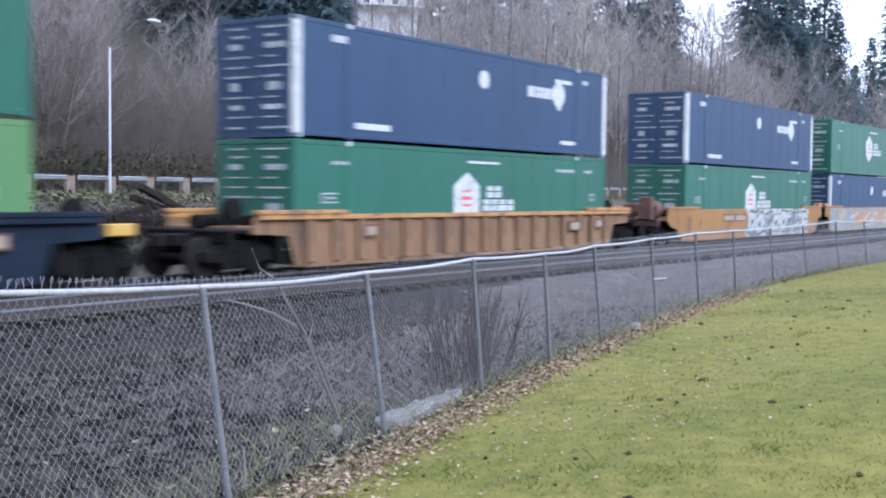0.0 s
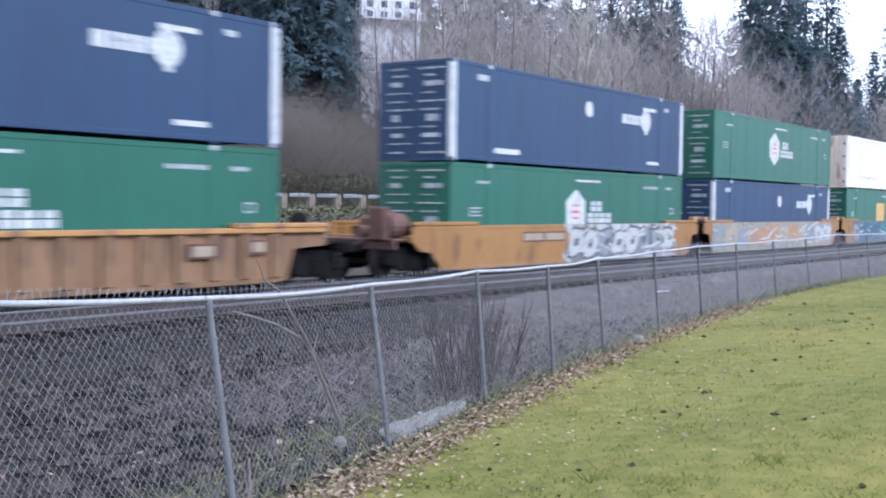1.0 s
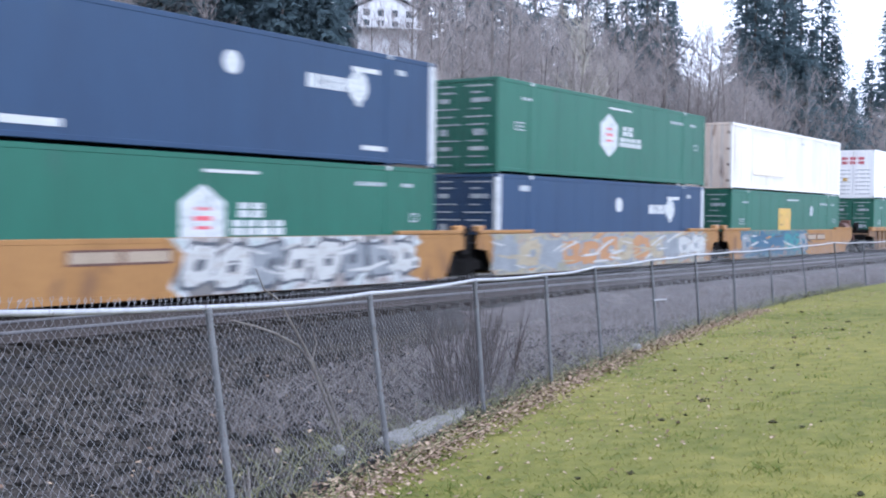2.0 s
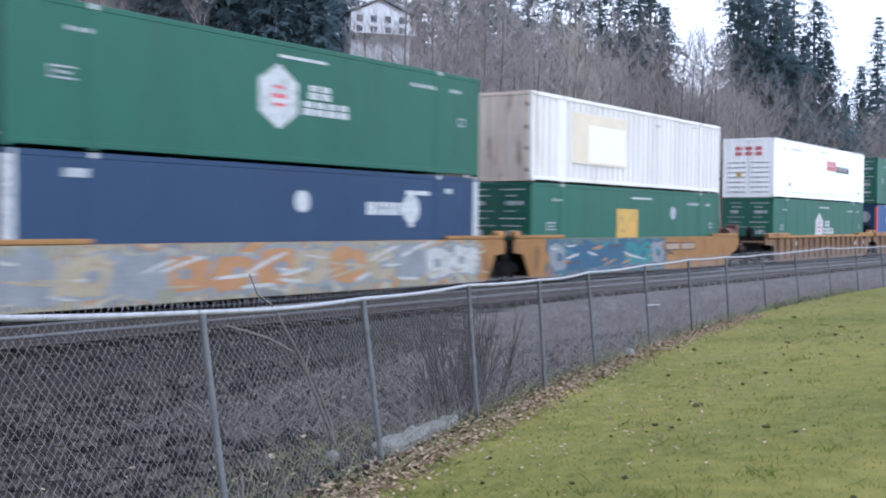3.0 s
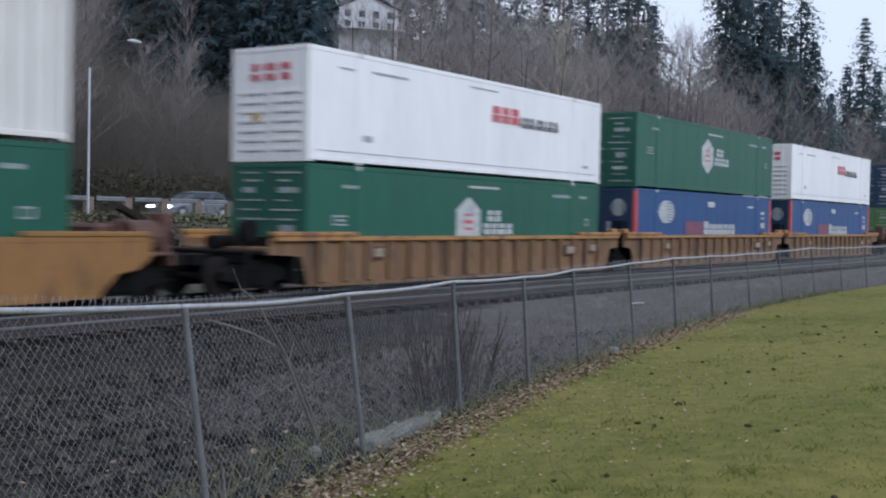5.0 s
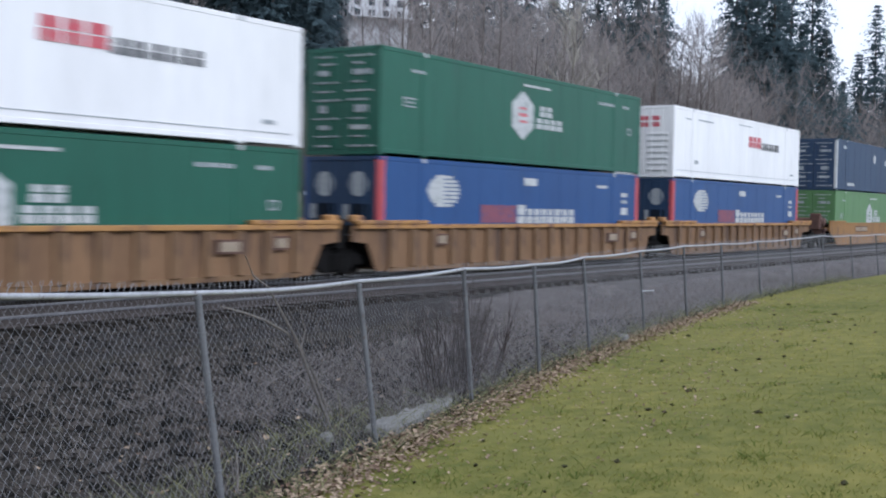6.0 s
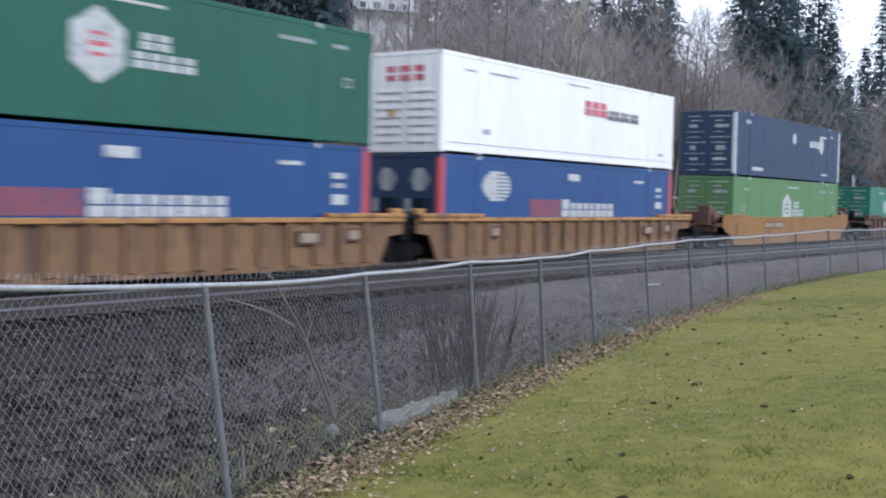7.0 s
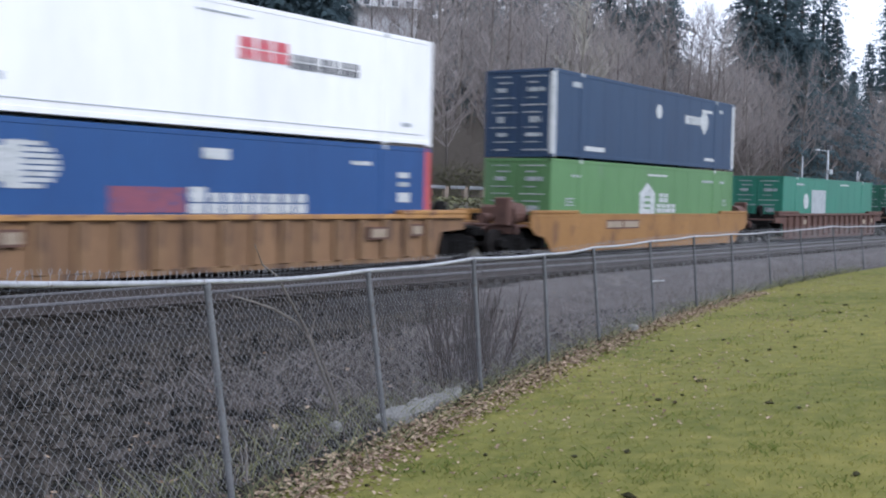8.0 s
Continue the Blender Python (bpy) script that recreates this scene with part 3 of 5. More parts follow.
def green_marks():
    return [(7.45, 9.15, 2.51, 2.58, "mark_white"), (1.02, 1.62, 1.35, 1.39, "mark_grey"), (1.02, 1.62, 1.57, 1.61, "mark_grey"), (1.02, 1.07, 1.39, 1.57, "mark_grey"), (1.16, 1.50, 1.45, 1.51, "mark_grey"),
            (15.02, 15.36, 1.42, 1.46, "mark_grey"), (15.02, 15.36, 1.62, 1.66, "mark_grey"), (15.02, 15.07, 1.46, 1.62, "mark_grey"), (15.31, 15.36, 1.46, 1.62, "mark_grey")] \
        + words(1.42, 2.31, (0.16, 0.12, 0.18), 0.09, "mark_grey") + words(12.7, 2.36, (0.22, 0.26, 0.2, 0.28), 0.10, "mark_grey") + words(14.62, 2.36, (0.2, 0.22), 0.10, "mark_grey")


def words(x, z, widths, tall, mat):
    """A line of plain blocks in place of a name."""
    out, at = [], x
    for w in widths:
        out.append((at, at + w, z, z + tall, mat))
        at += w + 0.07
    return out


def open_words(x, z, widths, tall, mat, stroke):
    """A line of plain blocks in place of a name, each slit across."""
    out, at = [], x
    for w in widths:
        out += [(at, at + w, z, z + tall * 0.48, mat), (at + 0.03, at + w - 0.02, z + tall * 0.48 + stroke * 0.25, z + tall, mat)]
        at += w + 0.08
    return out


def green_box(x, level, z_mark=1.48, paint="green_paint"):
    tone = {"green_paint": "deep green", "lime_paint": "light yellow-green"}[paint]
    c = container("freight_container", "%s container with a white badge, %s" % (tone, "in a well car" if level == 0 else "stacked on another"), paint, x, level, marks=green_marks())
    emblem(c, 7.42, z_mark, 0.74, core="mark_red" if paint == "green_paint" else "lime_paint")
    markings(c, open_words(8.50, z_mark + 0.04, (0.36, 0.36), 0.34, "mark_white", 0.12) + open_words(8.28, z_mark - 0.36, (0.38, 0.36, 0.38, 0.36), 0.34, "mark_white", 0.12))
    return c


def navy_box(x, level):
    c = container("freight_container", "navy blue container with white corner posts, %s" % ("in a well car" if level == 0 else "stacked on a green one"), "navy_paint", x, level, posts="mark_white",
                  marks=[(1.35, 1.95, 2.40, 2.58, "mark_grey"), (2.3, 3.75, 0.30, 0.46, "mark_white"), (12.9, 13.9, 0.34, 0.46, "mark_white"), (12.5, 13.6, 2.32, 2.44, "mark_white"),
                         (14.35, 14.75, 2.40, 2.54, "mark_grey")] + words(10.8, 1.76, (0.34, 0.2, 0.30, 0.30, 0.24), 0.34, "mark_white"))
    round_mark(c, 8.28, 2.06, 0.27, "mark_white")
    round_mark(c, 12.75, 1.94, 0.40, "mark_white")
    part("marking", boxed(12.63, 12.87, NEAR_FACE - 0.006, NEAR_FACE, 1.44, 2.44), "mark_white", c)
    return c


def white_box(x):
    c = container("freight_container", "clean white container with red and black marks, stacked", "white_paint", x, 1, end="word",
                  marks=[(1.2, 1.8, 2.42, 2.47, "mark_grey"), (2.6, 4.2, 2.44, 2.50, "mark_grey"), (2.2, 2.6, 0.62, 0.78, "mark_grey"), (7.4, 9.0, 2.58, 2.62, "mark_grey"), (14.8, 15.2, 0.5, 0.6, "mark_grey"),
                         (0.4, L - 0.4, 0.30, 0.318, "mark_grey")]
                  + open_words(8.65, 1.66, (0.50, 0.48, 0.50), 0.50, "mark_red", 0.12) + open_words(10.36, 1.60, (0.16, 0.28, 0.28, 0.10, 0.28, 0.18, 0.10, 0.26, 0.26), 0.34, "mark_black", 0.08))
    return c


def blue_box(x):
    c = container("freight_container", "bright blue container with red ends and white marks", "blue_paint", x, 0, posts="red_post", end="rounds", end_paint="navy_paint",
                  marks=[(7.6, 8.4, 2.30, 2.54, "mark_white"), (12.7, 13.5, 2.34, 2.44, "mark_white"), (14.65, 15.15, 2.05, 2.2, "mark_white"), (14.65, 15.15, 1.82, 1.94, "mark_grey"), (14.65, 15.2, 1.40, 1.66, "mark_white"),
                         (5.05, 7.1, 1.12, 1.66, "faded_red")] + words(7.2, 1.46, (0.5,), 0.22, "mark_white") + open_words(7.2, 1.10, (0.5, 0.40, 0.38, 0.38, 0.34, 0.46, 0.38, 0.40), 0.46, "mark_white", 0.13))
    bm = bmesh.new()
    prism(bm, [(3.05, 1.56), (3.05, 2.50), (2.72, 2.44), (2.42, 2.26), (2.20, 2.03), (2.42, 1.80), (2.72, 1.62)], NEAR_FACE - 0.009, NEAR_FACE + 0.001)
    part("half_badge", bm, "mark_white", c)
    for k in range(8):
        z = 1.58 + 0.115 * k
        half = 0.80 * math.sqrt(max(0.05, 1 - ((k - 3.5) / 4.2) ** 2))
        part("stripe", boxed(3.08 - half, 3.08 + half, NEAR_FACE - 0.006, NEAR_FACE, z, z + 0.085), "mark_white", c)
    return c


def build_stacks():
    STARTS = (-2.71, 20.68, 43.87, 63.27, 82.54, 105.82, 125.09, 144.44, 167.36, 190.27, 213.2)
    s = STARTS
    green_box(s[0], 0, paint="lime_paint"), container("freight_container", "plain green container stacked on a light green one", "green_paint", s[0], 1, marks=green_marks())
    green_box(s[1], 0), navy_box(s[1], 1)
    green_box(s[2], 0), navy_box(s[2], 1)
    navy_box(s[3], 0), green_box(s[3], 1, 1.58)
    g = container("freight_container", "deep green container with a yellow square in a graffitied car", "green_paint", s[4], 0,
                  marks=green_marks() + [(6.18, 7.97, 0.4, 2.13, "mark_yellow"), (6.4, 6.8, 1.75, 1.85, "mark_black"), (6.4, 6.8, 1.30, 1.40, "mark_black"), (7.1, 7.75, 1.15, 1.65, "mark_orange")])
    round_mark(g, 11.23, 2.03, 0.26, "mark_grey")
    w = container("freight_container", "off-white ribbed container with rust stains and a faded square", "cream_paint", s[4], 1, end="stained", ribs=True, end_paint="stained_end",
                  marks=[(2.66, 6.88, 0.70, 2.44, "faded_beige"), (3.93, 6.81, 0.78, 2.06, "pale_patch"), (9.5, 9.85, 2.4, 2.5, "mark_grey"), (13.2, 13.6, 2.62, 2.66, "mark_grey")])
    green_box(s[5], 0), white_box(s[5])
    blue_box(s[6]), green_box(s[6], 1, 1.58)
    blue_box(s[7]), white_box(s[7])
    green_box(s[8], 0, paint="lime_paint"), navy_box(s[8], 1)
    e9 = container("freight_container", "teal-green container alone in a well car", "teal_paint", s[9], 0, marks=[(4.5, 6.9, 1.0, 2.3, "mark_grey"), (2.0, 3.2, 2.5, 2.6, "mark_grey"), (9.5, 11.2, 2.6, 2.68, "mark_white")])
    round_mark(e9, 3.6, 1.7, 0.4, "mark_white")
    green_box(s[10], 0)
    return s


# Well cars: x runs from the stack's left end.
SIDE_Y = -1.46
CUTS = {(False, "coupler"): (1.15, 1.40), (False, "joint"): (0.62, 1.02), (True, "coupler"): (0.25, 1.36), (True, "joint"): (0.55, 0.95)}


def side_outline(xa, xb, cut_a, cut_b, top):
    """The side of a well: full depth along the well, cut away over the trucks at both ends. A cut is (reach along the underside, reach at the bottom)."""
    (ua, va), (ub, vb) = cut_a, cut_b
    steps = ((0.36, 0.76), (0.87, 0.68), (1.20, 0.40))
    right = [(xb - d, z) for d, z in steps] if ub < 0.3 else [(xb - ub, 0.94)]
    left = [(xa + d, z) for d, z in steps[::-1]] if ua < 0.3 else [(xa + ua, 0.94)]
    return [(xa, 1.0), (xa, top - 0.06), (xa + 0.12, top), (xb - 0.12, top), (xb, top - 0.06), (xb, 1.0)] + right + [(xb - vb, 0.20), (xa + va, 0.20)] + left


def wheelset_mesh():
    bm = bmesh.new()
    tube(bm, (0, -1.0, 0), (0, 1.0, 0), 0.08, sides=10)
    for s in (-1, 1):
        ya = s * 0.7535
        tube(bm, (0, ya - 0.07, 0), (0, ya + 0.07, 0), 0.46, sides=28)
        tube(bm, (0, ya - s * 0.07, 0), (0, ya - s * 0.10, 0), 0.485, sides=28)
        tube(bm, (0, ya + s * 0.07, 0), (0, ya + s * 0.16, 0), 0.16, sides=14)
        for k in range(4):
            a = k * math.pi / 2
            box(bm, 0.27 * math.cos(a) - 0.05, 0.27 * math.cos(a) + 0.05, ya + s * 0.068 - 0.01, ya + s * 0.068 + 0.012, 0.27 * math.sin(a) - 0.05, 0.27 * math.sin(a) + 0.05)
    return mesh_of("wheelset", bm, "wheel_steel")


def truck_frame_mesh():
    bm = bmesh.new()
    for s in (-1, 1):
        y = s * 1.02
        prism(bm, [(-1.15, 0.42), (-1.15, 0.62), (-0.80, 0.72), (-0.45, 0.86), (0.45, 0.86), (0.80, 0.72), (1.15, 0.62), (1.15, 0.42), (0.80, 0.44), (0.48, 0.20), (-0.48, 0.20), (-0.80, 0.44)], y - 0.08, y + 0.08)
        for x in (-0.20, -0.07, 0.07, 0.20):
            tube(bm, (x, y - s * -0.13, 0.28), (x, y - s * -0.13, 0.66), 0.055, sides=8)
        for x in (-0.89, 0.89):
            box(bm, x - 0.16, x + 0.16, y - 0.13, y + 0.13, 0.36, 0.62, 0.03)
    box(bm, -0.25, 0.25, -1.0, 1.0, 0.45, 0.78, 0.03)
    return mesh_of("truck_frame", bm, "truck_iron")


WHEELS = []
AXLE_Z = 0.47


def build_truck(car, x, frame_mesh, wheel_mesh):
    truck = part("truck", frame_mesh, "truck_iron", car, "black cast-iron truck")
    truck.matrix_basis = pose(x, 0, 0)
    for dx in (-0.89, 0.89):
        ws = part("wheelset", wheel_mesh, "wheel_steel", truck)
        ws.matrix_basis = pose(dx, 0, AXLE_Z)
        WHEELS.append((ws, dx))


SPRAYS = {  # width of a shape, fills, outline, strokes laid over them
    "graffiti_pale": (1.15, ("spray_white", "spray_white", "spray_grey"), "spray_dark", ("spray_white",)),
    "graffiti_mixed": (1.55, ("spray_cream", "spray_grey", "spray_white", "spray_rust"), "spray_grey", ("spray_white", "spray_white", "spray_cream")),
    "graffiti_teal": (1.30, ("spray_teal", "spray_blue", "spray_teal", "spray_grey"), "spray_blue", ("spray_teal", "spray_white", "spray_rust", "spray_dark"))}


def sprayed_shapes(side, y, x0, x1, z0, z1, width, fills, outline, strokes):
    """Swollen overlapping shapes, each outlined and filled, with loose strokes across."""
    dice = random.Random(int(x0 * 100) + len(fills))
    n = int((x1 - x0) / (width * 0.86))
    tall = z1 - z0
    for i in range(n):
        cx = x0 + (i + 0.5) * (x1 - x0) / n
        cz = (z0 + z1) / 2 + dice.uniform(-0.05, 0.05)
        skew = dice.uniform(-0.35, 0.45)
        swell = [dice.uniform(0.72, 1.12) for k in range(16)]
        for layer, (grow, name) in enumerate(((1.0, outline), (0.84, dice.choice(fills)), (0.26, outline))):
            dx = dice.uniform(-0.15, 0.15) * width if layer == 2 else 0.0
            pts = []
            for k in range(16):
                a = 2 * math.pi * k / 16
                c, q = math.cos(a), math.sin(a)
                h = math.copysign(abs(q) ** 0.6, q) * tall * 0.5 * grow * swell[k]
                w = math.copysign(abs(c) ** 0.6, c) * width * 0.54 * grow * swell[(k + 5 * layer) % 16]
                pts.append((cx + dx + w + skew * h, min(max(cz + h, z0 - 0.04), z1 + 0.07)))
            bm = bmesh.new()
            deep = 0.002 + 0.0016 * layer + 0.0009 * (i % 2)
            prism(bm, pts, y - deep, y - 0.001)
            part("sprayed_shape", bm, name, side)
        for j in range(3):
            sx, sz = cx + dice.uniform(-0.6, 0.5) * width, z0 + tall * dice.uniform(0.1, 0.85)
            ln, th, sl = dice.uniform(0.25, 0.9) * width, dice.uniform(0.03, 0.085), dice.uniform(-0.25, 0.35)
            bm = bmesh.new()
            prism(bm, [(sx, sz), (sx + ln * 0.5, sz + sl * ln * 0.6 - 0.02), (sx + ln, min(sz + sl * ln, z1)), (sx + ln * 0.95, min(sz + sl * ln + th, z1 + 0.05)), (sx + ln * 0.45, sz + sl * ln * 0.6 + th), (sx - 0.05, sz + th)], y - 0.0078 - 0.0005 * j, y - 0.001)
            part("sprayed_stroke", bm, dice.choice(strokes), side)


def well_car(x, before, after, kind, truck_left, truck_right, left_end, right_end, meshes, spray=None):
    """One well. before / after: how far the sides reach past the stack; left_end and right_end: a coupler end or a joint."""
    paint = {"ribbed": "car_tan", "smooth": "car_orange", "dark": "car_dark", "rust": "car_rust"}[kind]
    words_of = {"ribbed": "tan ribbed well car with a yellow top chord, streaked with rust", "smooth": "orange smooth-sided well car sprayed with graffiti", "dark": "dark blue well car with a yellow end block",
                "rust": "rust-brown ribbed well car with a low load"}[kind]
    car = empty("well_car", words_of, "rail car", group="well cars of the train")
    xa, xb = -before, L + after
    top = 1.42
    for s in (-1, 1):
        ys = SIDE_Y * -s
        y0, y1 = (ys, ys + 0.05) if ys < 0 else (ys - 0.05, ys)
        bm = bmesh.new()
        prism(bm, side_outline(xa, xb, CUTS[kind == "smooth", left_end], CUTS[kind == "smooth", right_end], top), y0, y1)
        over = 0.13 if kind != "smooth" else 0.006
        side = part("side", bm, "car_plate" if kind == "ribbed" else paint, car)
        part("top_chord", boxed(xa + 0.1, xb - 0.1, y0 - over if ys < 0 else y0 - 0.02, y1 + 0.02 if ys < 0 else y1 + over, top - 0.10, top + 0.02, bevel=0.015), "car_yellow" if kind in ("ribbed",) else paint, side)
        part("bottom_sill", boxed(0.2, L - 0.2, y0 - min(over, 0.05) if ys < 0 else y0, y1 if ys < 0 else y1 + min(over, 0.05), 0.17, 0.30, bevel=0.004), paint, side)
        for xs, xe in ((xa + 0.05, xa + 3.2), (xb - 3.2, xb - 0.05)):
            part("end_chord", boxed(xs, xe, y0 - over - 0.02 if ys < 0 else y0 - 0.04, y1 + 0.04 if ys < 0 else y1 + over + 0.02, top + 0.02, top + 0.13, bevel=0.02), "car_yellow" if kind == "ribbed" else paint, side)
        if kind in ("ribbed", "rust"):
            n = 17
            me = mesh_of("rib", boxed(-0.13, 0.13, (y0 - 0.11) if ys < 0 else y1, y0 if ys < 0 else y1 + 0.11, 0.28, top - 0.10, bevel=0.03), paint)
            for i in range(n):
                part("rib", me, paint, side).matrix_basis = pose(0.35 + (L - 0.7) * i / (n - 1), 0, 0)
        if ys < 0:
            for px, pw, pz in ((L - 2.95, 0.62, 0.84), (L - 1.15, 0.4, 0.90), (2.45, 0.4, 0.90)) if kind != "smooth" else ((10.2, 1.3, 0.95), (11.75, 1.3, 0.95)) if spray and spray[1] < 12 else ((3.8, 1.2, 0.95), (5.15, 1.2, 0.95)):
                part("plate_frame", boxed(px - 0.06, px + pw + 0.06, y0 - (0.116 if kind != "smooth" else 0.008), y0 + 0.001, pz - 0.05, pz + 0.27), "car_rust", side)
                part("data_plate", boxed(px, px + pw, y0 - (0.122 if kind != "smooth" else 0.012), y0 + 0.001, pz, pz + 0.22), "plate_buff", side)
            if spray:
                sx0, sx1, mat = spray
                bm = bmesh.new()
                edge = [(sx0 + 0.30 * math.sin(5 * k), 0.18 + (top - 0.17) * k / 6) for k in range(7)]
                edge += [(sx1 + 0.35 * math.sin(4 * k + 1), 0.18 + (top - 0.17) * k / 6) for k in range(6, -1, -1)]
                prism(bm, edge, y0 - 0.014, y0 - 0.002)
                part("graffiti", bm, mat, side, "sprayed graffiti ground coat")
                sprayed_shapes(side, y0 - 0.014, sx0, sx1, 0.26, top - 0.06, *SPRAYS[mat])
    part("floor", boxed(0.1, L - 0.1, -1.3, 1.3, 0.22, 0.34), paint, car)
    for xs, s in ((xa, -1), (xb, 1)):
        kind_end = left_end if s < 0 else right_end
        bm = bmesh.new()
        box(bm, min(xs, xs - s * 1.0), max(xs, xs - s * 1.0), -1.42, 1.42, 0.98, 1.16, 0.02)
        part("end_platform", bm, paint if kind_end == "coupler" else "truck_iron", car)
        part("bulkhead", boxed(min(xs - s * 0.9, xs - s * 1.05) if kind_end == "coupler" else min(xs - s * 1.15, xs - s * 1.27), max(xs - s * 0.9, xs - s * 1.05) if kind_end == "coupler" else max(xs - s * 1.15, xs - s * 1.27), -1.40, 1.40, 0.3, 1.40, bevel=0.02), "truck_iron", car)
        if kind_end == "coupler":
            bm = bmesh.new()
            reach = xs + s * 1.35
            box(bm, min(xs - s, reach), max(xs - s, reach), -0.28, 0.28, 0.72, 1.0, 0.03)
            box(bm, min(reach, reach + s * 0.35), max(reach, reach + s * 0.35), -0.16, 0.16, 0.70, 1.02, 0.05)
            part("coupler", bm, "truck_iron", car)
            bm = bmesh.new()
            box(bm, min(xs, xs + s * 0.75), max(xs, xs + s * 0.75), -1.35, 1.35, 1.02, 1.10, 0.02)
            box(bm, min(xs + s * 0.60, xs + s * 0.72), max(xs + s * 0.60, xs + s * 0.72), -1.40, 1.40, 0.80, 1.10, 0.02)
            part("end_sill", bm, "car_rust" if kind == "smooth" else "truck_iron", car)
            for yy in (-1.30, 1.30):
                bm = bmesh.new()
                for k in range(3):
                    z = 0.50 + 0.22 * k
                    tube(bm, (xs + s * 0.45, yy, z), (xs + s * 0.75, yy, z), 0.015, sides=6)
                for dx in (0.45, 0.75):
                    tube(bm, (xs + s * dx, yy, 0.45), (xs + s * dx, yy, 1.75 if dx > 0.5 else 1.1), 0.016, sides=6)
                part("ladder", bm, "truck_iron", car)
            bm = bmesh.new()
            tube(bm, (xs - s * 0.1, -0.75, 1.55), (xs - s * 0.1, -0.55, 1.55), 0.26, sides=16)
            tube(bm, (xs - s * 0.1, -0.65, 1.1), (xs - s * 0.1, -0.65, 1.6), 0.05, sides=8)
            part("hand_brake", bm, "car_rust" if kind == "smooth" else "truck_iron", car)
            bm = bmesh.new()
            tube(bm, (xs + s * 0.3, 0.2, 1.25), (xs - s * 0.7, 0.2, 1.25), 0.18, sides=14)
            if kind == "smooth":
                box(bm, min(xs - s * 0.7, xs - s * 0.2), max(xs - s * 0.7, xs - s * 0.2), -0.5, 0.6, 1.10, 1.70, 0.08)
                tube(bm, (xs + s * 0.55, -0.85, 1.44), (xs - s * 0.25, -0.85, 1.44), 0.34, sides=16)
                box(bm, min(xs + s * 0.6, xs + s * 0.85), max(xs + s * 0.6, xs + s * 0.85), -1.15, -0.6, 1.05, 1.95, 0.04)
            tube(bm, (xs + s * 0.7, -0.4, 1.12), (xs + s * 1.3, -0.1, 0.70), 0.03, sides=6)
            part("brake_gear", bm, "car_rust" if kind == "smooth" else "truck_iron", car)
        else:
            bm = bmesh.new()
            box(bm, min(xs, xs + s * 0.42), max(xs, xs + s * 0.42), -0.9, 0.9, 0.92, 1.20, 0.03)
            box(bm, min(xs + s * 0.12, xs + s * 0.34), max(xs + s * 0.12, xs + s * 0.34), -1.30, -1.05, 0.80, 1.60, 0.03)
            part("joint_casting", bm, "truck_iron", car)
            for yy in (-1.36, 1.36):
                part("joint_block", boxed(min(xs - s * 0.42, xs - s * 0.02), max(xs - s * 0.42, xs - s * 0.02), yy - 0.12, yy + 0.12, 1.50, 1.68, bevel=0.03), "car_yellow", car)
    fm, wm = meshes
    for tx in (truck_left, truck_right):
        if tx is not None:
            build_truck(car, tx, fm, wm)
    if kind == "dark":
        part("end_block", boxed(xb + 0.1, xb + 0.8, SIDE_Y - 0.05, SIDE_Y + 0.15, 1.05, 1.30, bevel=0.02), "mark_yellow", car)
    MOVING.append((car, x, 0.0))
    return car


def build_cars(s):
    meshes = (truck_frame_mesh(), wheelset_mesh())
    J, C = 1.28, 1.50          # reach of the sides past the stack at a joint and at a coupler end
    mid = 1.63                 # half of the gap at a joint, where the shared truck stands
    tc = 1.55                  # truck under a coupler end
    well_car(s[0], C, C, "dark", None, L + tc, "coupler", "coupler", meshes)
    well_car(s[1], C, C, "ribbed", -tc, L + tc, "coupler", "coupler", meshes)
    well_car(s[2], 2.0, J, "smooth", -tc, L + mid, "coupler", "joint", meshes, (6.61, 15.06, "graffiti_pale"))
    well_car(s[3], J, J, "smooth", None, L + mid, "joint", "joint", meshes, (-0.3, 15.9, "graffiti_mixed"))
    well_car(s[4], J, 2.0, "smooth", None, L + tc, "joint", "coupler", meshes, (0.9, 10.0, "graffiti_teal"))
    well_car(s[5], C, J, "ribbed", -tc, L + mid, "coupler", "joint", meshes)
    well_car(s[6], J, J, "ribbed", None, L + mid, "joint", "joint", meshes)
    well_car(s[7], J, C, "ribbed", None, L + tc, "joint", "coupler", meshes)
    well_car(s[8], C, C, "smooth", -tc, L + tc, "coupler", "coupler", meshes)
    well_car(s[9], C, C, "rust", -tc, L + tc, "coupler", "coupler", meshes)
    well_car(s[10], C, C, "ribbed", -tc, L + tc, "coupler", "coupler", meshes)


STARTS = build_stacks()
build_cars(STARTS)


# ---- plants and litter ----
rng = np.random.default_rng(7)


OPEN_WAY = np.array([-0.25, -0.55, 0.8])


def rounded(me, way=None, centre=None):
    """Turns a mesh's shading towards the open side, as many fine round twigs or fir sprays take the light."""
    co = np.empty(len(me.vertices) * 3)
    me.vertices.foreach_get("co", co)
    co = co.reshape(-1, 3)
    if centre is None:
        n = np.tile(way, (len(co), 1))
    else:
        n = co - np.array(centre)[None, :] * np.array([1, 1, 0])
        n[:, 2] = 0.55 * np.hypot(n[:, 0], n[:, 1]) + 0.3
    n /= np.linalg.norm(n, axis=1)[:, None]
    me.polygons.foreach_set("use_smooth", [True] * len(me.polygons))
    me.normals_split_custom_set_from_vertices(n.tolist())


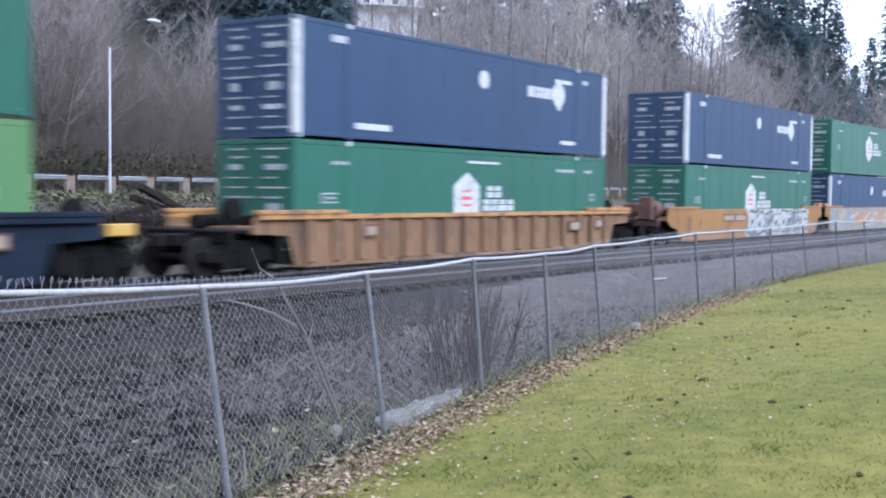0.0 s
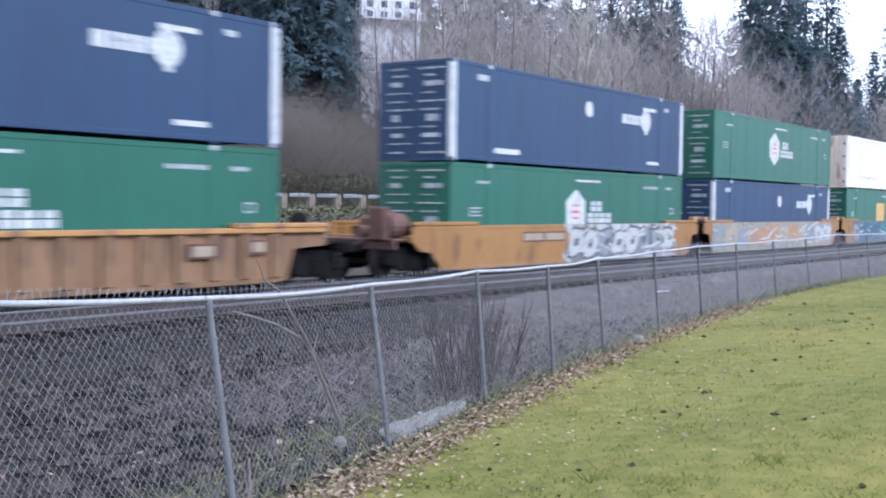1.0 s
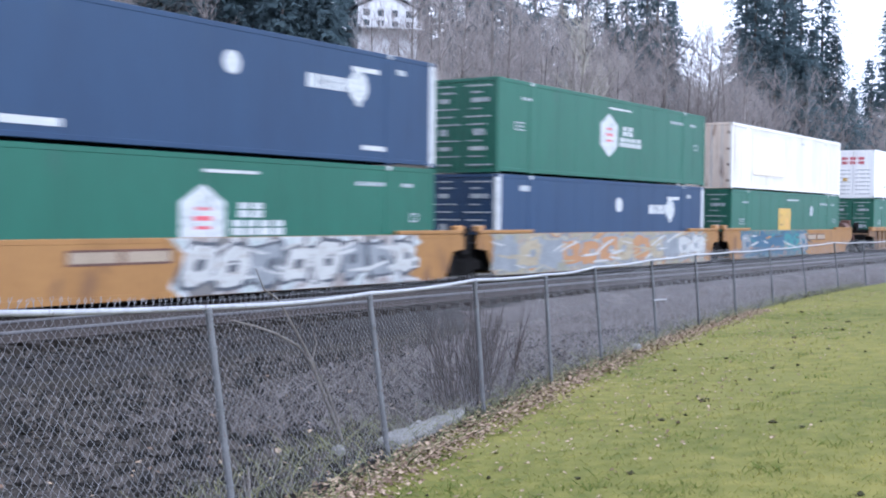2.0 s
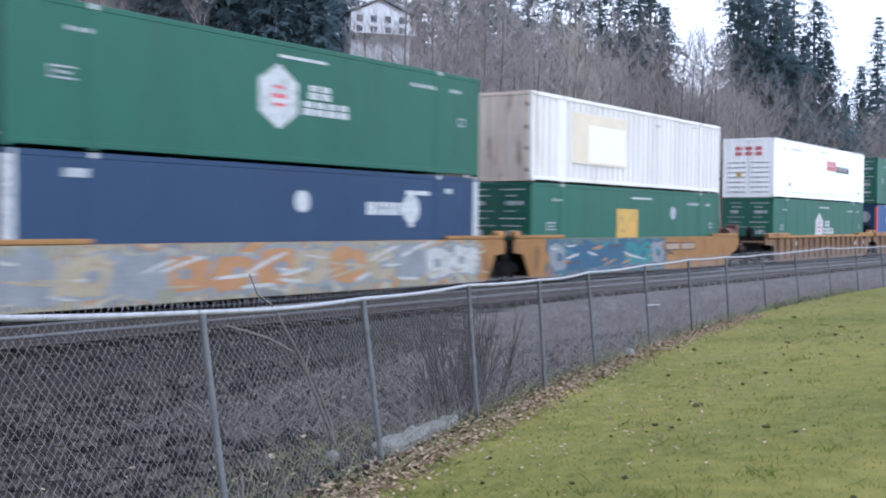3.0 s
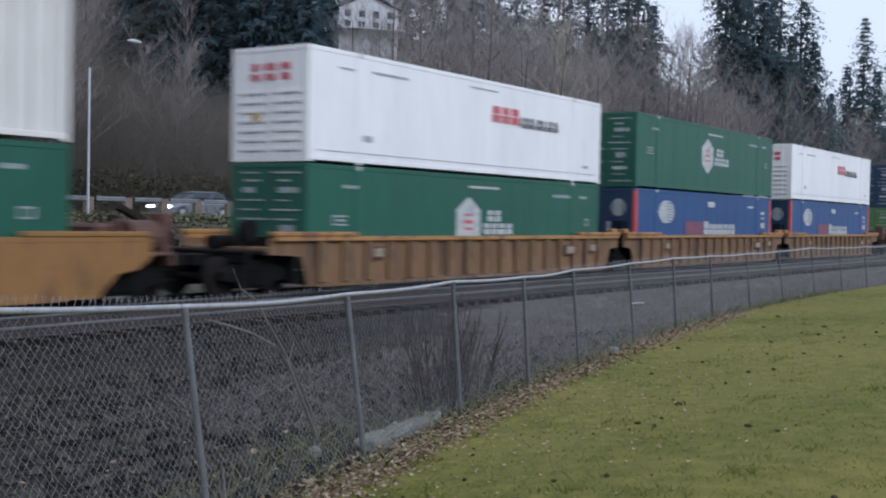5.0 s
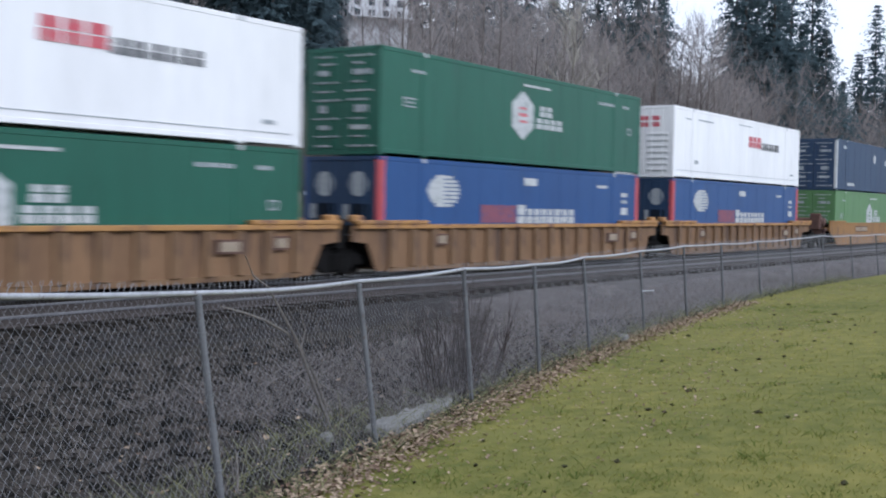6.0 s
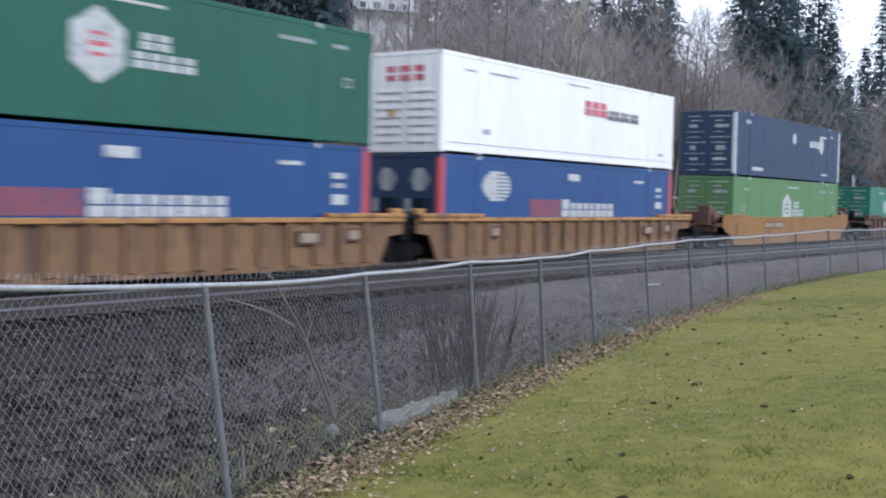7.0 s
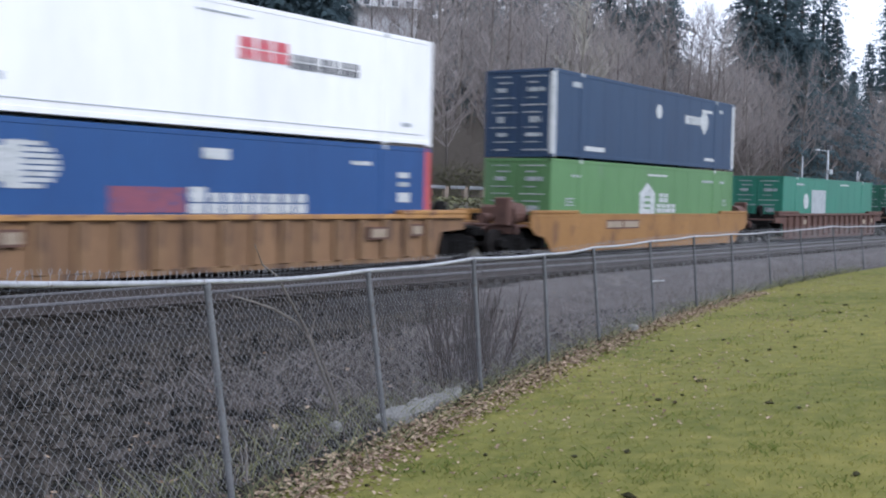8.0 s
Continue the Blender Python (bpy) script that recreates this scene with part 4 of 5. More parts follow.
def ribbons(points, widths):
    """Flat tapering strips along polylines. points: n x k x 3, widths: n x k. Returns verts and faces."""
    n, k, _ = points.shape
    along = points[:, -1] - points[:, 0]
    turn = rng.uniform(0, np.pi, n)
    flat = np.stack([np.cos(turn), np.sin(turn), 0 * turn], 1)
    side = np.cross(along, flat)
    side /= np.linalg.norm(side, axis=1)[:, None] + 1e-9
    away = (np.cross(side, along) * OPEN_WAY[None, :]).sum(1) < 0
    side[away] *= -1
    off = side[:, None, :] * widths[:, :, None] / 2
    verts = np.stack([points - off, points + off], 2).reshape(-1, 3)
    base = (np.arange(n) * 2 * k)[:, None] + 2 * np.arange(k - 1)[None, :]
    faces = np.stack([base, base + 1, base + 3, base + 2], 2).reshape(-1, 4)
    return verts, faces


def joined(*sets):
    verts, faces, at = [], [], 0
    for v, f in sets:
        verts.append(v)
        faces += (np.asarray(f) + at).tolist()
        at += len(v)
    return np.concatenate(verts).tolist(), faces


def stems(base, height, lean, width, bend=0.3, k=4):
    """Upright strips from base points that lean and bow."""
    n = len(base)
    a = rng.uniform(0, 2 * np.pi, n)
    out = np.stack([np.cos(a), np.sin(a), 0 * a], 1)
    t = np.linspace(0, 1, k)
    pts = base[:, None, :] + out[:, None, :] * (lean * height)[:, None, None] * (t + bend * t * t)[None, :, None] + np.array([0, 0, 1.0])[None, None, :] * height[:, None, None] * (t - 0.12 * t * t)[None, :, None]
    w = width[:, None] * (1 - 0.75 * t)[None, :]
    return pts, w


def side_twigs(pts, w, count, length):
    n, k, _ = pts.shape
    i = np.repeat(np.arange(n), count)
    f = rng.uniform(0.25, 0.97, n * count) * (k - 1)
    j = np.minimum(f.astype(int), k - 2)
    r = (f - j)[:, None]
    start = pts[i, j] * (1 - r) + pts[i, j + 1] * r
    a = rng.uniform(0, 2 * np.pi, len(i))
    up = rng.uniform(0.2, 1.1, len(i))
    d = np.stack([np.cos(a), np.sin(a), up], 1)
    d /= np.linalg.norm(d, axis=1)[:, None]
    ln = length * rng.uniform(0.4, 1.0, len(i)) * np.linalg.norm(pts[i, -1] - pts[i, 0], axis=1)
    end = start + d * ln[:, None]
    p = np.stack([start, (start + end) / 2 + rng.normal(0, 0.04, start.shape) * ln[:, None], end], 1)
    ww = w[i, 0][:, None] * np.array([0.55, 0.4, 0.15])[None, :]
    return p, ww


def heights_at(x, y):
    return np.array([ground_z(a, b) for a, b in zip(x, y)])


def stuff(name, sets, mat, label, category):
    v, f = joined(*sets)
    return tagged(new(name, pydata(name, v, f, mat)), label, category, kind="stuff")


def strip_y(x, ys, n, power, from_fence):
    """Spread across a strip, which may start at the fence's far side."""
    low = np.array([fence_y(a) for a in x]) + 0.25 if from_fence else ys[0]
    return low + (ys[1] - low) * rng.uniform(0, 1, n) ** power


def brush_field(name, n, xs, ys, tall, wide, mat, label, twigs=3, power=1.0, from_fence=False, falls=0.0):
    x = rng.uniform(*xs, n)
    y = strip_y(x, ys, n, power, from_fence)
    base = np.stack([x, y, heights_at(x, y) - 0.05], 1)
    h = rng.uniform(*tall, n) * (0.6 + 0.4 * np.sin(x * 0.31 + y * 0.17) ** 2)
    if falls:
        h *= np.clip(1.0 - falls * (x - xs[0]) / (xs[1] - xs[0]), 0.2, 1.0) * (0.8 + 0.3 * np.sin(x * 0.9))
    p, w = stems(base, h, rng.uniform(0.05, 0.5, n), rng.uniform(*wide, n), 0.3, 3 if ys[0] > 50 else 4)
    q, u = side_twigs(p, w, twigs, 0.5)
    if ys[0] > 50:
        q, u = q[:, ::2], u[:, ::2]
    ob = stuff(name, [ribbons(p, w), ribbons(q, u)], mat, label, "brush")
    if ys[0] > 50:
        rounded(ob.data, OPEN_WAY)
    return ob


brush_field("hillside_brush", 30000, (12, 260), (50.5, 110), (1.2, 4.8), (0.018, 0.040), "brush_stem", "dense bare grey-brown brush covering the hillside", 5, 1.3)
brush_field("hillside_thicket", 17000, (18, 150), (50.5, 74), (2.5, 7.5), (0.016, 0.034), "brush_stem", "tall bare grey-brown thicket at the foot of the hill", 6, 1.2)
brush_field("slope_thicket", 15000, (34, 76), (51.0, 64), (8.0, 15.5), (0.012, 0.028), "brush_stem", "high bare brown thicket in domes on the near slope", 7, 1.0, False, 0.85)
brush_field("far_brush", 11000, (120, 330), (50.5, 60), (2.5, 9.0), (0.035, 0.07), "brush_stem", "bare grey-brown brush along the far road", 5)
brush_field("bank_brush", 2600, (22, 120), (25.5, 41), (0.3, 1.3), (0.012, 0.03), "brush_stem", "dry stalks on the bank behind the tracks", 3)
brush_field("trackside_weeds", 5200, (3, 40), (7.0, 14.0), (0.12, 0.55), (0.004, 0.010), "brush_stem", "dead weed stalks on the stony trackside strip", 3, 1.6, True)


brush_field("dark_thicket", 420, (23.4, 27.8), (29.8, 31.6), (0.7, 1.9), (0.02, 0.045), "shrub_bark", "dark bare bush beside the heap of ties", 4)
brush_field("pale_stalks", 260, (4, 22), (7.0, 10.5), (0.25, 0.65), (0.007, 0.013), "pale_bark", "pale dead stalks standing behind the fence", 1, 1.8, True)


def leafy_field(name, n, xs, ys, size, mat, label, category, lift=(0.0, 0.4), cap=None):
    """Small curled leaves or tufts, each two triangles folded along the middle."""
    x, y = rng.uniform(*xs, n), rng.uniform(*ys, n)
    z = heights_at(x, y) + rng.uniform(*lift, n)
    c = np.stack([x, y, z], 1)
    a = rng.uniform(0, 2 * np.pi, n)
    s = rng.uniform(*size, n)
    d = np.stack([np.cos(a), np.sin(a), rng.uniform(-0.3, 0.5, n)], 1) * s[:, None]
    e = np.stack([-np.sin(a), np.cos(a), rng.uniform(-0.2, 0.6, n)], 1) * s[:, None] * 0.6
    v = np.stack([c - d, c + e, c + d, c - e + np.array([0, 0, 0.3]) * s[:, None]], 1).reshape(-1, 3)
    b = 4 * np.arange(n)[:, None]
    f = np.concatenate([b + np.array([[0, 1, 2]]), b + np.array([[0, 2, 3]])])
    return stuff(name, [(v, f)], mat, label, category)


leafy_field("bank_undergrowth", 26000, (20, 130), (37, 62), (0.05, 0.15), "undergrowth", "low green and yellow undergrowth by the road", "undergrowth", (0.0, 0.35))
leafy_field("mossy_growth", 24000, (30, 84), (49.6, 53.5), (0.05, 0.14), "undergrowth", "mossy green growth along the foot of the slope", "undergrowth", (0.0, 2.4))
leafy_field("bank_grass", 22000, (18, 66), (27, 42), (0.05, 0.15), "undergrowth", "rough green grass on the bank below the road", "undergrowth", (0.0, 0.22))
leafy_field("hillside_ivy", 9000, (30, 230), (52, 80), (0.2, 0.55), "undergrowth", "patches of green ivy and ferns on the hillside", "undergrowth", (0.0, 1.6))


def limb(start, way, length, r0, r1, bend, k=5):
    p, d, pts = Vector(start), Vector(way).normalized(), [Vector(start)]
    for i in range(k):
        d = (d + Vector((random.uniform(-1, 1), random.uniform(-1, 1), random.uniform(-0.3, 1))) * bend).normalized()
        p = p + d * (length / k)
        pts.append(p.copy())
    rad = [r0 + (r1 - r0) * i / k for i in range(k + 1)]
    return pts, rad


def flat_limb(verts, faces, pts, w0, w1):
    """A thin twig as a narrow tapering strip."""
    k, n = len(verts), len(pts)
    sd = Vector((random.uniform(-1, 1), random.uniform(-1, 1), random.uniform(-0.3, 0.3))).normalized()
    for i, p in enumerate(pts):
        w = (w0 + (w1 - w0) * i / (n - 1)) / 2
        verts += [p - sd * w, p + sd * w]
    faces += [(k + 2 * i, k + 2 * i + 1, k + 2 * i + 3, k + 2 * i + 2) for i in range(n - 1)]


def bare_tree_meshes(tall, spread, mat, stems_n=1):
    tv, tf, bv, bf = [], [], [], []
    for s in range(stems_n):
        lean = Vector((random.uniform(-0.3, 0.3) * (stems_n > 1), random.uniform(-0.3, 0.3) * (stems_n > 1), 1))
        pts, rad = limb((random.uniform(-0.3, 0.3) * (stems_n > 1), random.uniform(-0.3, 0.3) * (stems_n > 1), -0.3), lean, tall, tall * 0.013, tall * 0.002, 0.06, 8)
        skin(tv, tf, pts, rad, 7)
        for i in range(3, 9):
            for b in range(4 if stems_n == 1 else 3):
                a = random.uniform(0, 6.28)
                w1 = Vector((math.cos(a) * spread, math.sin(a) * spread, random.uniform(0.5, 1.3)))
                l1 = tall * random.uniform(0.22, 0.40) * (1.15 - i / 12)
                p1, r1 = limb(pts[i] if i < 8 else pts[8], w1, l1, rad[i] * 0.6 + 0.01, 0.012, 0.14)
                skin(bv, bf, p1, r1, 3)
                for j in range(1, 6):
                    for c in range(2):
                        a2 = random.uniform(0, 6.28)
                        w2 = (p1[j] - p1[j - 1]).normalized() + Vector((math.cos(a2), math.sin(a2), random.uniform(0, 0.9))) * 0.8
                        p2, r2 = limb(p1[j], w2, l1 * random.uniform(0.3, 0.55), 0.018, 0.009, 0.16, 3)
                        flat_limb(bv, bf, p2, 0.034, 0.014)
                        for q in range(1, 4):
                            for g in range(2):
                                a3 = random.uniform(0, 6.28)
                                w3 = (p2[q] - p2[q - 1]).normalized() + Vector((math.cos(a3), math.sin(a3), random.uniform(0, 0.8))) * 0.9
                                p3, r3 = limb(p2[q], w3, l1 * random.uniform(0.14, 0.30), 0.010, 0.005, 0.1, 1)
                                flat_limb(bv, bf, p3, 0.022, 0.006)
    return pydata("trunk", tv, tf, mat), pydata("crown", bv, bf, "twig")


def tree_of(name, meshes, label, m, group="", names=("trunk", "crown"), mats=("bark", "twig")):
    t = empty(name, label, "tree", m, group)
    for nm, me, mt in zip(names, meshes, mats):
        part(nm, me, mt, t)
    return t


def conifer_meshes(tall, wide, bare=0.12):
    """A straight trunk with tiers of drooping boughs, each a spray of narrow needled twigs."""
    tv, tf = [], []
    pts, rad = limb((0, 0, -0.4), (0, 0, 1), tall, tall * 0.014, 0.03, 0.015, 8)
    skin(tv, tf, pts, rad, 8)
    cv, cf = [], []
    z = tall * bare
    while z < tall * 0.995:
        f = (z / tall - bare) / (1 - bare)
        reach = wide * (1 - f) ** 0.75 * random.uniform(0.55, 1.25) + 0.25
        for b in range(random.randint(7, 9)):
            a = random.uniform(0, 6.28)
            ln = reach * random.uniform(0.45, 1.15)
            d = Vector((math.cos(a), math.sin(a), 0))
            c = Vector((-d.y, d.x, 0))
            lift = random.uniform(0.0, 0.3)
            steps = max(3, int(ln / 0.62))
            for i in range(steps):
                u = (i + random.uniform(0.3, 0.9)) / steps
                p = d * ln * u + Vector((0, 0, z + lift * ln * u - 0.42 * ln * u * u + random.uniform(-0.12, 0.12)))
                for g in range(5):
                    sz = random.uniform(0.75, 1.35) * (1.15 - 0.5 * u) * (0.55 + 0.45 * (1 - f))
                    w = (d * random.uniform(0.0, 0.9) + c * random.uniform(-1, 1) + Vector((0, 0, random.uniform(-0.75, 0.1)))).normalized()
                    n = w.cross(Vector((random.uniform(-0.6, 0.6), random.uniform(-0.6, 0.6), 1)) + d * 0.5).normalized()
                    if w.cross(n).dot(d + Vector((0, 0, 0.5))) < 0:
                        n = -n
                    k = len(cv)
                    cv += [p - n * sz * 0.04, p + w * sz * 0.5 - n * sz * 0.17, p + w * sz * 1.2, p + w * sz * 0.45 + n * sz * 0.17]
                    cf.append((k, k + 1, k + 2, k + 3))
        z += tall * 0.017 + 0.14
    # the crown's colour carries painted distance haze
    crown = pydata("crown", cv, cf, "hazy_needles")
    rounded(crown, centre=(0, 0, 0))
    return pydata("trunk", tv, tf, "bark"), crown


def build_woods():
    random.seed(11)
    kinds = [bare_tree_meshes(12.5, 0.9, "bark"), bare_tree_meshes(10.5, 1.1, "bark"), bare_tree_meshes(14.5, 0.75, "bark"), bare_tree_meshes(9.0, 1.0, "pale_bark", 3)]
    protos = [tree_of("bare_tree", k, l, pose(0, 0, -80), "bare trees on the hillside", mats=(mt, "twig")) for k, l, mt in zip(kinds, (
        "leafless grey-brown deciduous tree on the hillside", "leafless spreading deciduous tree on the hillside", "tall slender leafless tree on the hillside", "leafless clump of pale stems on the hillside"), ("bark", "bark", "bark", "pale_bark"))]
    spots = []
    tries = 0
    while len(spots) < 118 and tries < 6000:
        tries += 1
        y = 51.5 + 62 * random.random() ** 1.4
        heading = radians(random.uniform(9, 60))
        x = y / math.tan(heading)
        if x > 330 or any((x - a) ** 2 + (y - b) ** 2 < 6 for a, b in spots):
            continue
        if (98 < x < 128 and 78 < y < 92) or (math.degrees(heading) > 38.5 and y < 84):
            continue
        spots.append((x, y))
    for i, (x, y) in enumerate(spots):
        k = random.choice((0, 0, 1, 1, 2, 2, 3))
        m = pose(x, y, ground_z(x, y), 0, 0, random.uniform(0, 360))
        if i < 4:
            protos[i].matrix_basis = m
        else:
            copy_thing(protos[k], m)
    for head, y in ((53.6, 52.6), (51.0, 53.4), (47.2, 53.8)):
        x = y / math.tan(radians(head))
        copy_thing(protos[3], pose(x, y, ground_z(x, y), 0, 0, random.uniform(0, 360)))
    for i in range(62):
        head = radians(9.5 + 17.5 * (i + random.random()) / 62)
        y = random.uniform(51, 57)
        x = y / math.tan(head)
        copy_thing(protos[random.choice((0, 1, 2, 1))], pose(x, y, ground_z(x, y), 0, 0, random.uniform(0, 360)))
    # a pale open-crowned tree standing forward of the wood
    for x, y, k in ((97.0, 51.5, 0), (90.0, 52.5, 2), (106, 53, 1), (98, 80, 1), (103, 82, 3), (106, 84, 0)):
        copy_thing(protos[k], pose(x, y, ground_z(x, y), 0, 0, 40 * k))
    big = tree_of("bare_tree", bare_tree_meshes(20.0, 0.85, "pale_bark"), "large pale leafless tree standing above the wood", pose(101, 56, ground_z(101, 56)), "bare trees on the hillside", mats=("pale_bark", "twig"))
    for i in range(34):
        head = radians(24.6 + 13.5 * i / 33)
        y = random.uniform(60, 88) if not 36.6 < math.degrees(head) < 39.2 else 96.0
        x = y / math.tan(head)
        copy_thing(big, pose(x, y, ground_z(x, y) + random.uniform(-3, 1), 0, 0, random.uniform(0, 360)))
    for i in range(8):
        head = radians(21.2 + 3.2 * i / 7)
        x, y = 128 * math.cos(head), 128 * math.sin(head)
        copy_thing(big, pose(x, y, ground_z(x, y) + random.uniform(-3, -1), 0, 0, random.uniform(0, 360)))
    for i in range(20):
        head = radians(10.0 + 11.5 * (i + random.random()) / 20)
        y = random.uniform(50.5, 53)
        x = y / math.tan(head)
        copy_thing(big, pose(x, y, ground_z(x, y) + random.uniform(-5.5, -1.5), 0, 0, random.uniform(0, 360)))
    firs = [conifer_meshes(29, 8.6, 0.08), conifer_meshes(39, 10.2, 0.10), conifer_meshes(22, 7.4, 0.08)]
    proto = [tree_of("conifer", f, l, pose(0, 0, -120), "conifers on the hill", ("trunk", "crown"), ("bark", "hazy_needles")) for f, l in zip(firs, (
        "tall dark green fir on the hillside", "very tall dark fir with a bare lower trunk", "shorter dark green fir on the hillside"))]
    stands = (  # heading, distance, kind
        (46.5, 142, 0), (44.9, 150, 1), (43.6, 138, 0), (42.4, 154, 1), (41.3, 142, 0), (40.2, 160, 1), (40.9, 150, 2), (47.8, 158, 1), (49.4, 144, 0), (51.0, 160, 1), (53.0, 150, 0), (55.5, 158, 1), (58.0, 150, 0),
        (43.0, 118, 2), (41.0, 120, 2), (45.4, 122, 2), (42.2, 128, 0), (44.2, 126, 0), (41.6, 126, 2), (47.0, 124, 2), (48.6, 128, 2),
        (37.2, 176, 0), (35.9, 182, 1), (34.8, 172, 0), (33.7, 178, 1), (32.6, 170, 1), (31.5, 190, 1), (30.4, 196, 1), (29.2, 200, 1), (28.1, 198, 1), (27.0, 202, 1), (26.0, 196, 1), (25.2, 186, 1), (24.5, 178, 1), (23.9, 184, 0), (26.6, 182, 2), (28.7, 180, 2), (30.9, 176, 2),
        (20.6, 186, 1), (20.1, 178, 1), (19.5, 190, 1), (18.8, 182, 1), (18.1, 192, 1), (17.4, 186, 0), (16.9, 194, 1), (20.4, 170, 2), (19.0, 168, 2), (17.8, 172, 2), (19.9, 204, 1), (18.4, 208, 1), (16.4, 190, 0),
        (15.6, 214, 2), (14.9, 232, 0), (14.2, 236, 1), (13.6, 228, 0), (12.8, 246, 1), (11.9, 250, 0), (11.0, 260, 1), (10.2, 270, 0))
    places = [(d * math.cos(radians(a)), d * math.sin(radians(a)), k) for a, d, k in stands]
    for i in range(8):
        head = radians(39.5 + 18 * i / 7)
        y = 104 + 24 * random.random()
        places.append((y / math.tan(head), y, random.choice((0, 1, 1))))
    open_crown = bare_tree_meshes(17.5, 0.95, "pale_bark")
    open_crown[1].materials[0] = M["pale_twig"]
    tree_of("bare_tree", open_crown, "pale olive-grey leafless tree with an open crown", pose(95, 51.2, ground_z(95, 51.2)), "bare trees on the hillside", mats=("pale_bark", "pale_twig"))
    for i, (x, y, k) in enumerate(places):
        m = pose(x, y, ground_z(x, y), 0, 0, random.uniform(0, 360))
        if i in (0, 1, 6):
            proto[k].matrix_basis = m
        else:
            copy_thing(proto[k], m)


build_woods()


# ---- behind the tracks: road rail, lamp, house, crossing ----
def build_guard_rail():
    g = empty("guard_rail", "steel guard rail on broad timber posts beside the road", "guard rail")
    me_post = mesh_of("post", boxed(-0.22, 0.22, -0.12, 0.12, -0.4, 1.02, bevel=0.02), "timber")
    bm = bmesh.new()
    prof = [(-0.04, -0.10), (-0.09, -0.05), (-0.04, 0.0), (-0.09, 0.05), (-0.04, 0.10)]
    a = [bm.verts.new((0.0, y, z)) for y, z in prof]
    b = [bm.verts.new((1.66, y, z)) for y, z in prof]
    for i in range(4):
        bm.faces.new((a[i], a[i + 1], b[i + 1], b[i]))
    bmesh.ops.solidify(bm, geom=bm.faces[:], thickness=0.012)
    me_rail = mesh_of("rail", bm, "lamp_steel")
    x = 18.7
    while x < 100:
        z = 1.56
        part("post", me_post, "timber", g).matrix_basis = pose(x, 42, z)
        part("rail", me_rail, "lamp_steel", g).matrix_basis = pose(x + 0.27, 41.86, z + 0.95)
        x += 2.2


def build_street_lamp():
    lamp = empty("street_lamp", "pale steel street lamp with a long curved arm", "street lamp", pose(33.5, 41.3, 1.45))
    bm = bmesh.new()
    tube(bm, (0, 0, -0.3), (0, 0, 6.75), 0.065, 0.05, sides=10)
    part("pole", bm, "lamp_steel", lamp)
    v, f = [], []
    skin(v, f, [Vector((2.25 * i / 8, 0, 6.7 + 1.55 * math.sin(i * math.pi / 16))) for i in range(9)], [0.012] * 9, 6)
    part("arm", pydata("arm", v, f, "post_steel"), "post_steel", lamp)
    bm = bmesh.new()
    bmesh.ops.create_uvsphere(bm, u_segments=12, v_segments=8, radius=1.0, matrix=Matrix.Translation((2.5, 0, 8.22)) @ Matrix.Diagonal((0.42, 0.16, 0.10, 1)))
    part("lamp_head", bm, "lamp_steel", lamp)


def build_house():
    h = empty("house", "white house with grey gabled roof high among the trees", "house", pose(110.7, 86.5, ground_z(110, 87) + 13.8, 0, 0, -38))
    h.scale = (0.72, 0.72, 0.72)
    part("wall", boxed(-5, 5, -3.5, 3.5, -19, 4.6), "house_wall", h)
    bm = bmesh.new()
    prism(bm, [(-5.6, 4.5), (0, 6.9), (5.6, 4.5), (5.6, 4.75), (0, 7.2), (-5.6, 4.75)], -4.1, 4.1)
    part("roof", bm, "house_roof", h)
    bm = bmesh.new()
    prism(bm, [(-4.9, 4.5), (0, 6.85), (4.9, 4.5)], -3.45, 3.45)
    part("gable", bm, "house_wall", h)
    part("deck", boxed(-5.2, 5.2, -5.6, -3.5, 0.9, 1.1, bevel=0.02), "house_wall", h)
    for i in range(7):
        part("deck_post", boxed(-5.1 + i * 1.68, -4.98 + i * 1.68, -5.55, -5.43, 1.1, 2.05), "house_wall", h)
    part("deck_rail", boxed(-5.2, 5.2, -5.57, -5.41, 2.05, 2.15), "house_wall", h)
    for z in (1.35, 3.05):
        for x in (-3.6, -1.2, 1.2, 3.6):
            w = part("window", boxed(x - 0.62, x + 0.62, -3.56, -3.48, z - 0.1, z + 1.2), "house_wall", h)
            part("pane", boxed(x - 0.52, x + 0.52, -3.58, -3.54, z, z + 1.1), "glass", w)
        for y in (-1.6, 1.6):
            w = part("window", boxed(-5.06, -4.98, y - 0.6, y + 0.6, z - 0.1, z + 1.2), "house_wall", h)
            part("pane", boxed(-5.08, -5.04, y - 0.5, y + 0.5, z, z + 1.1), "glass", w)


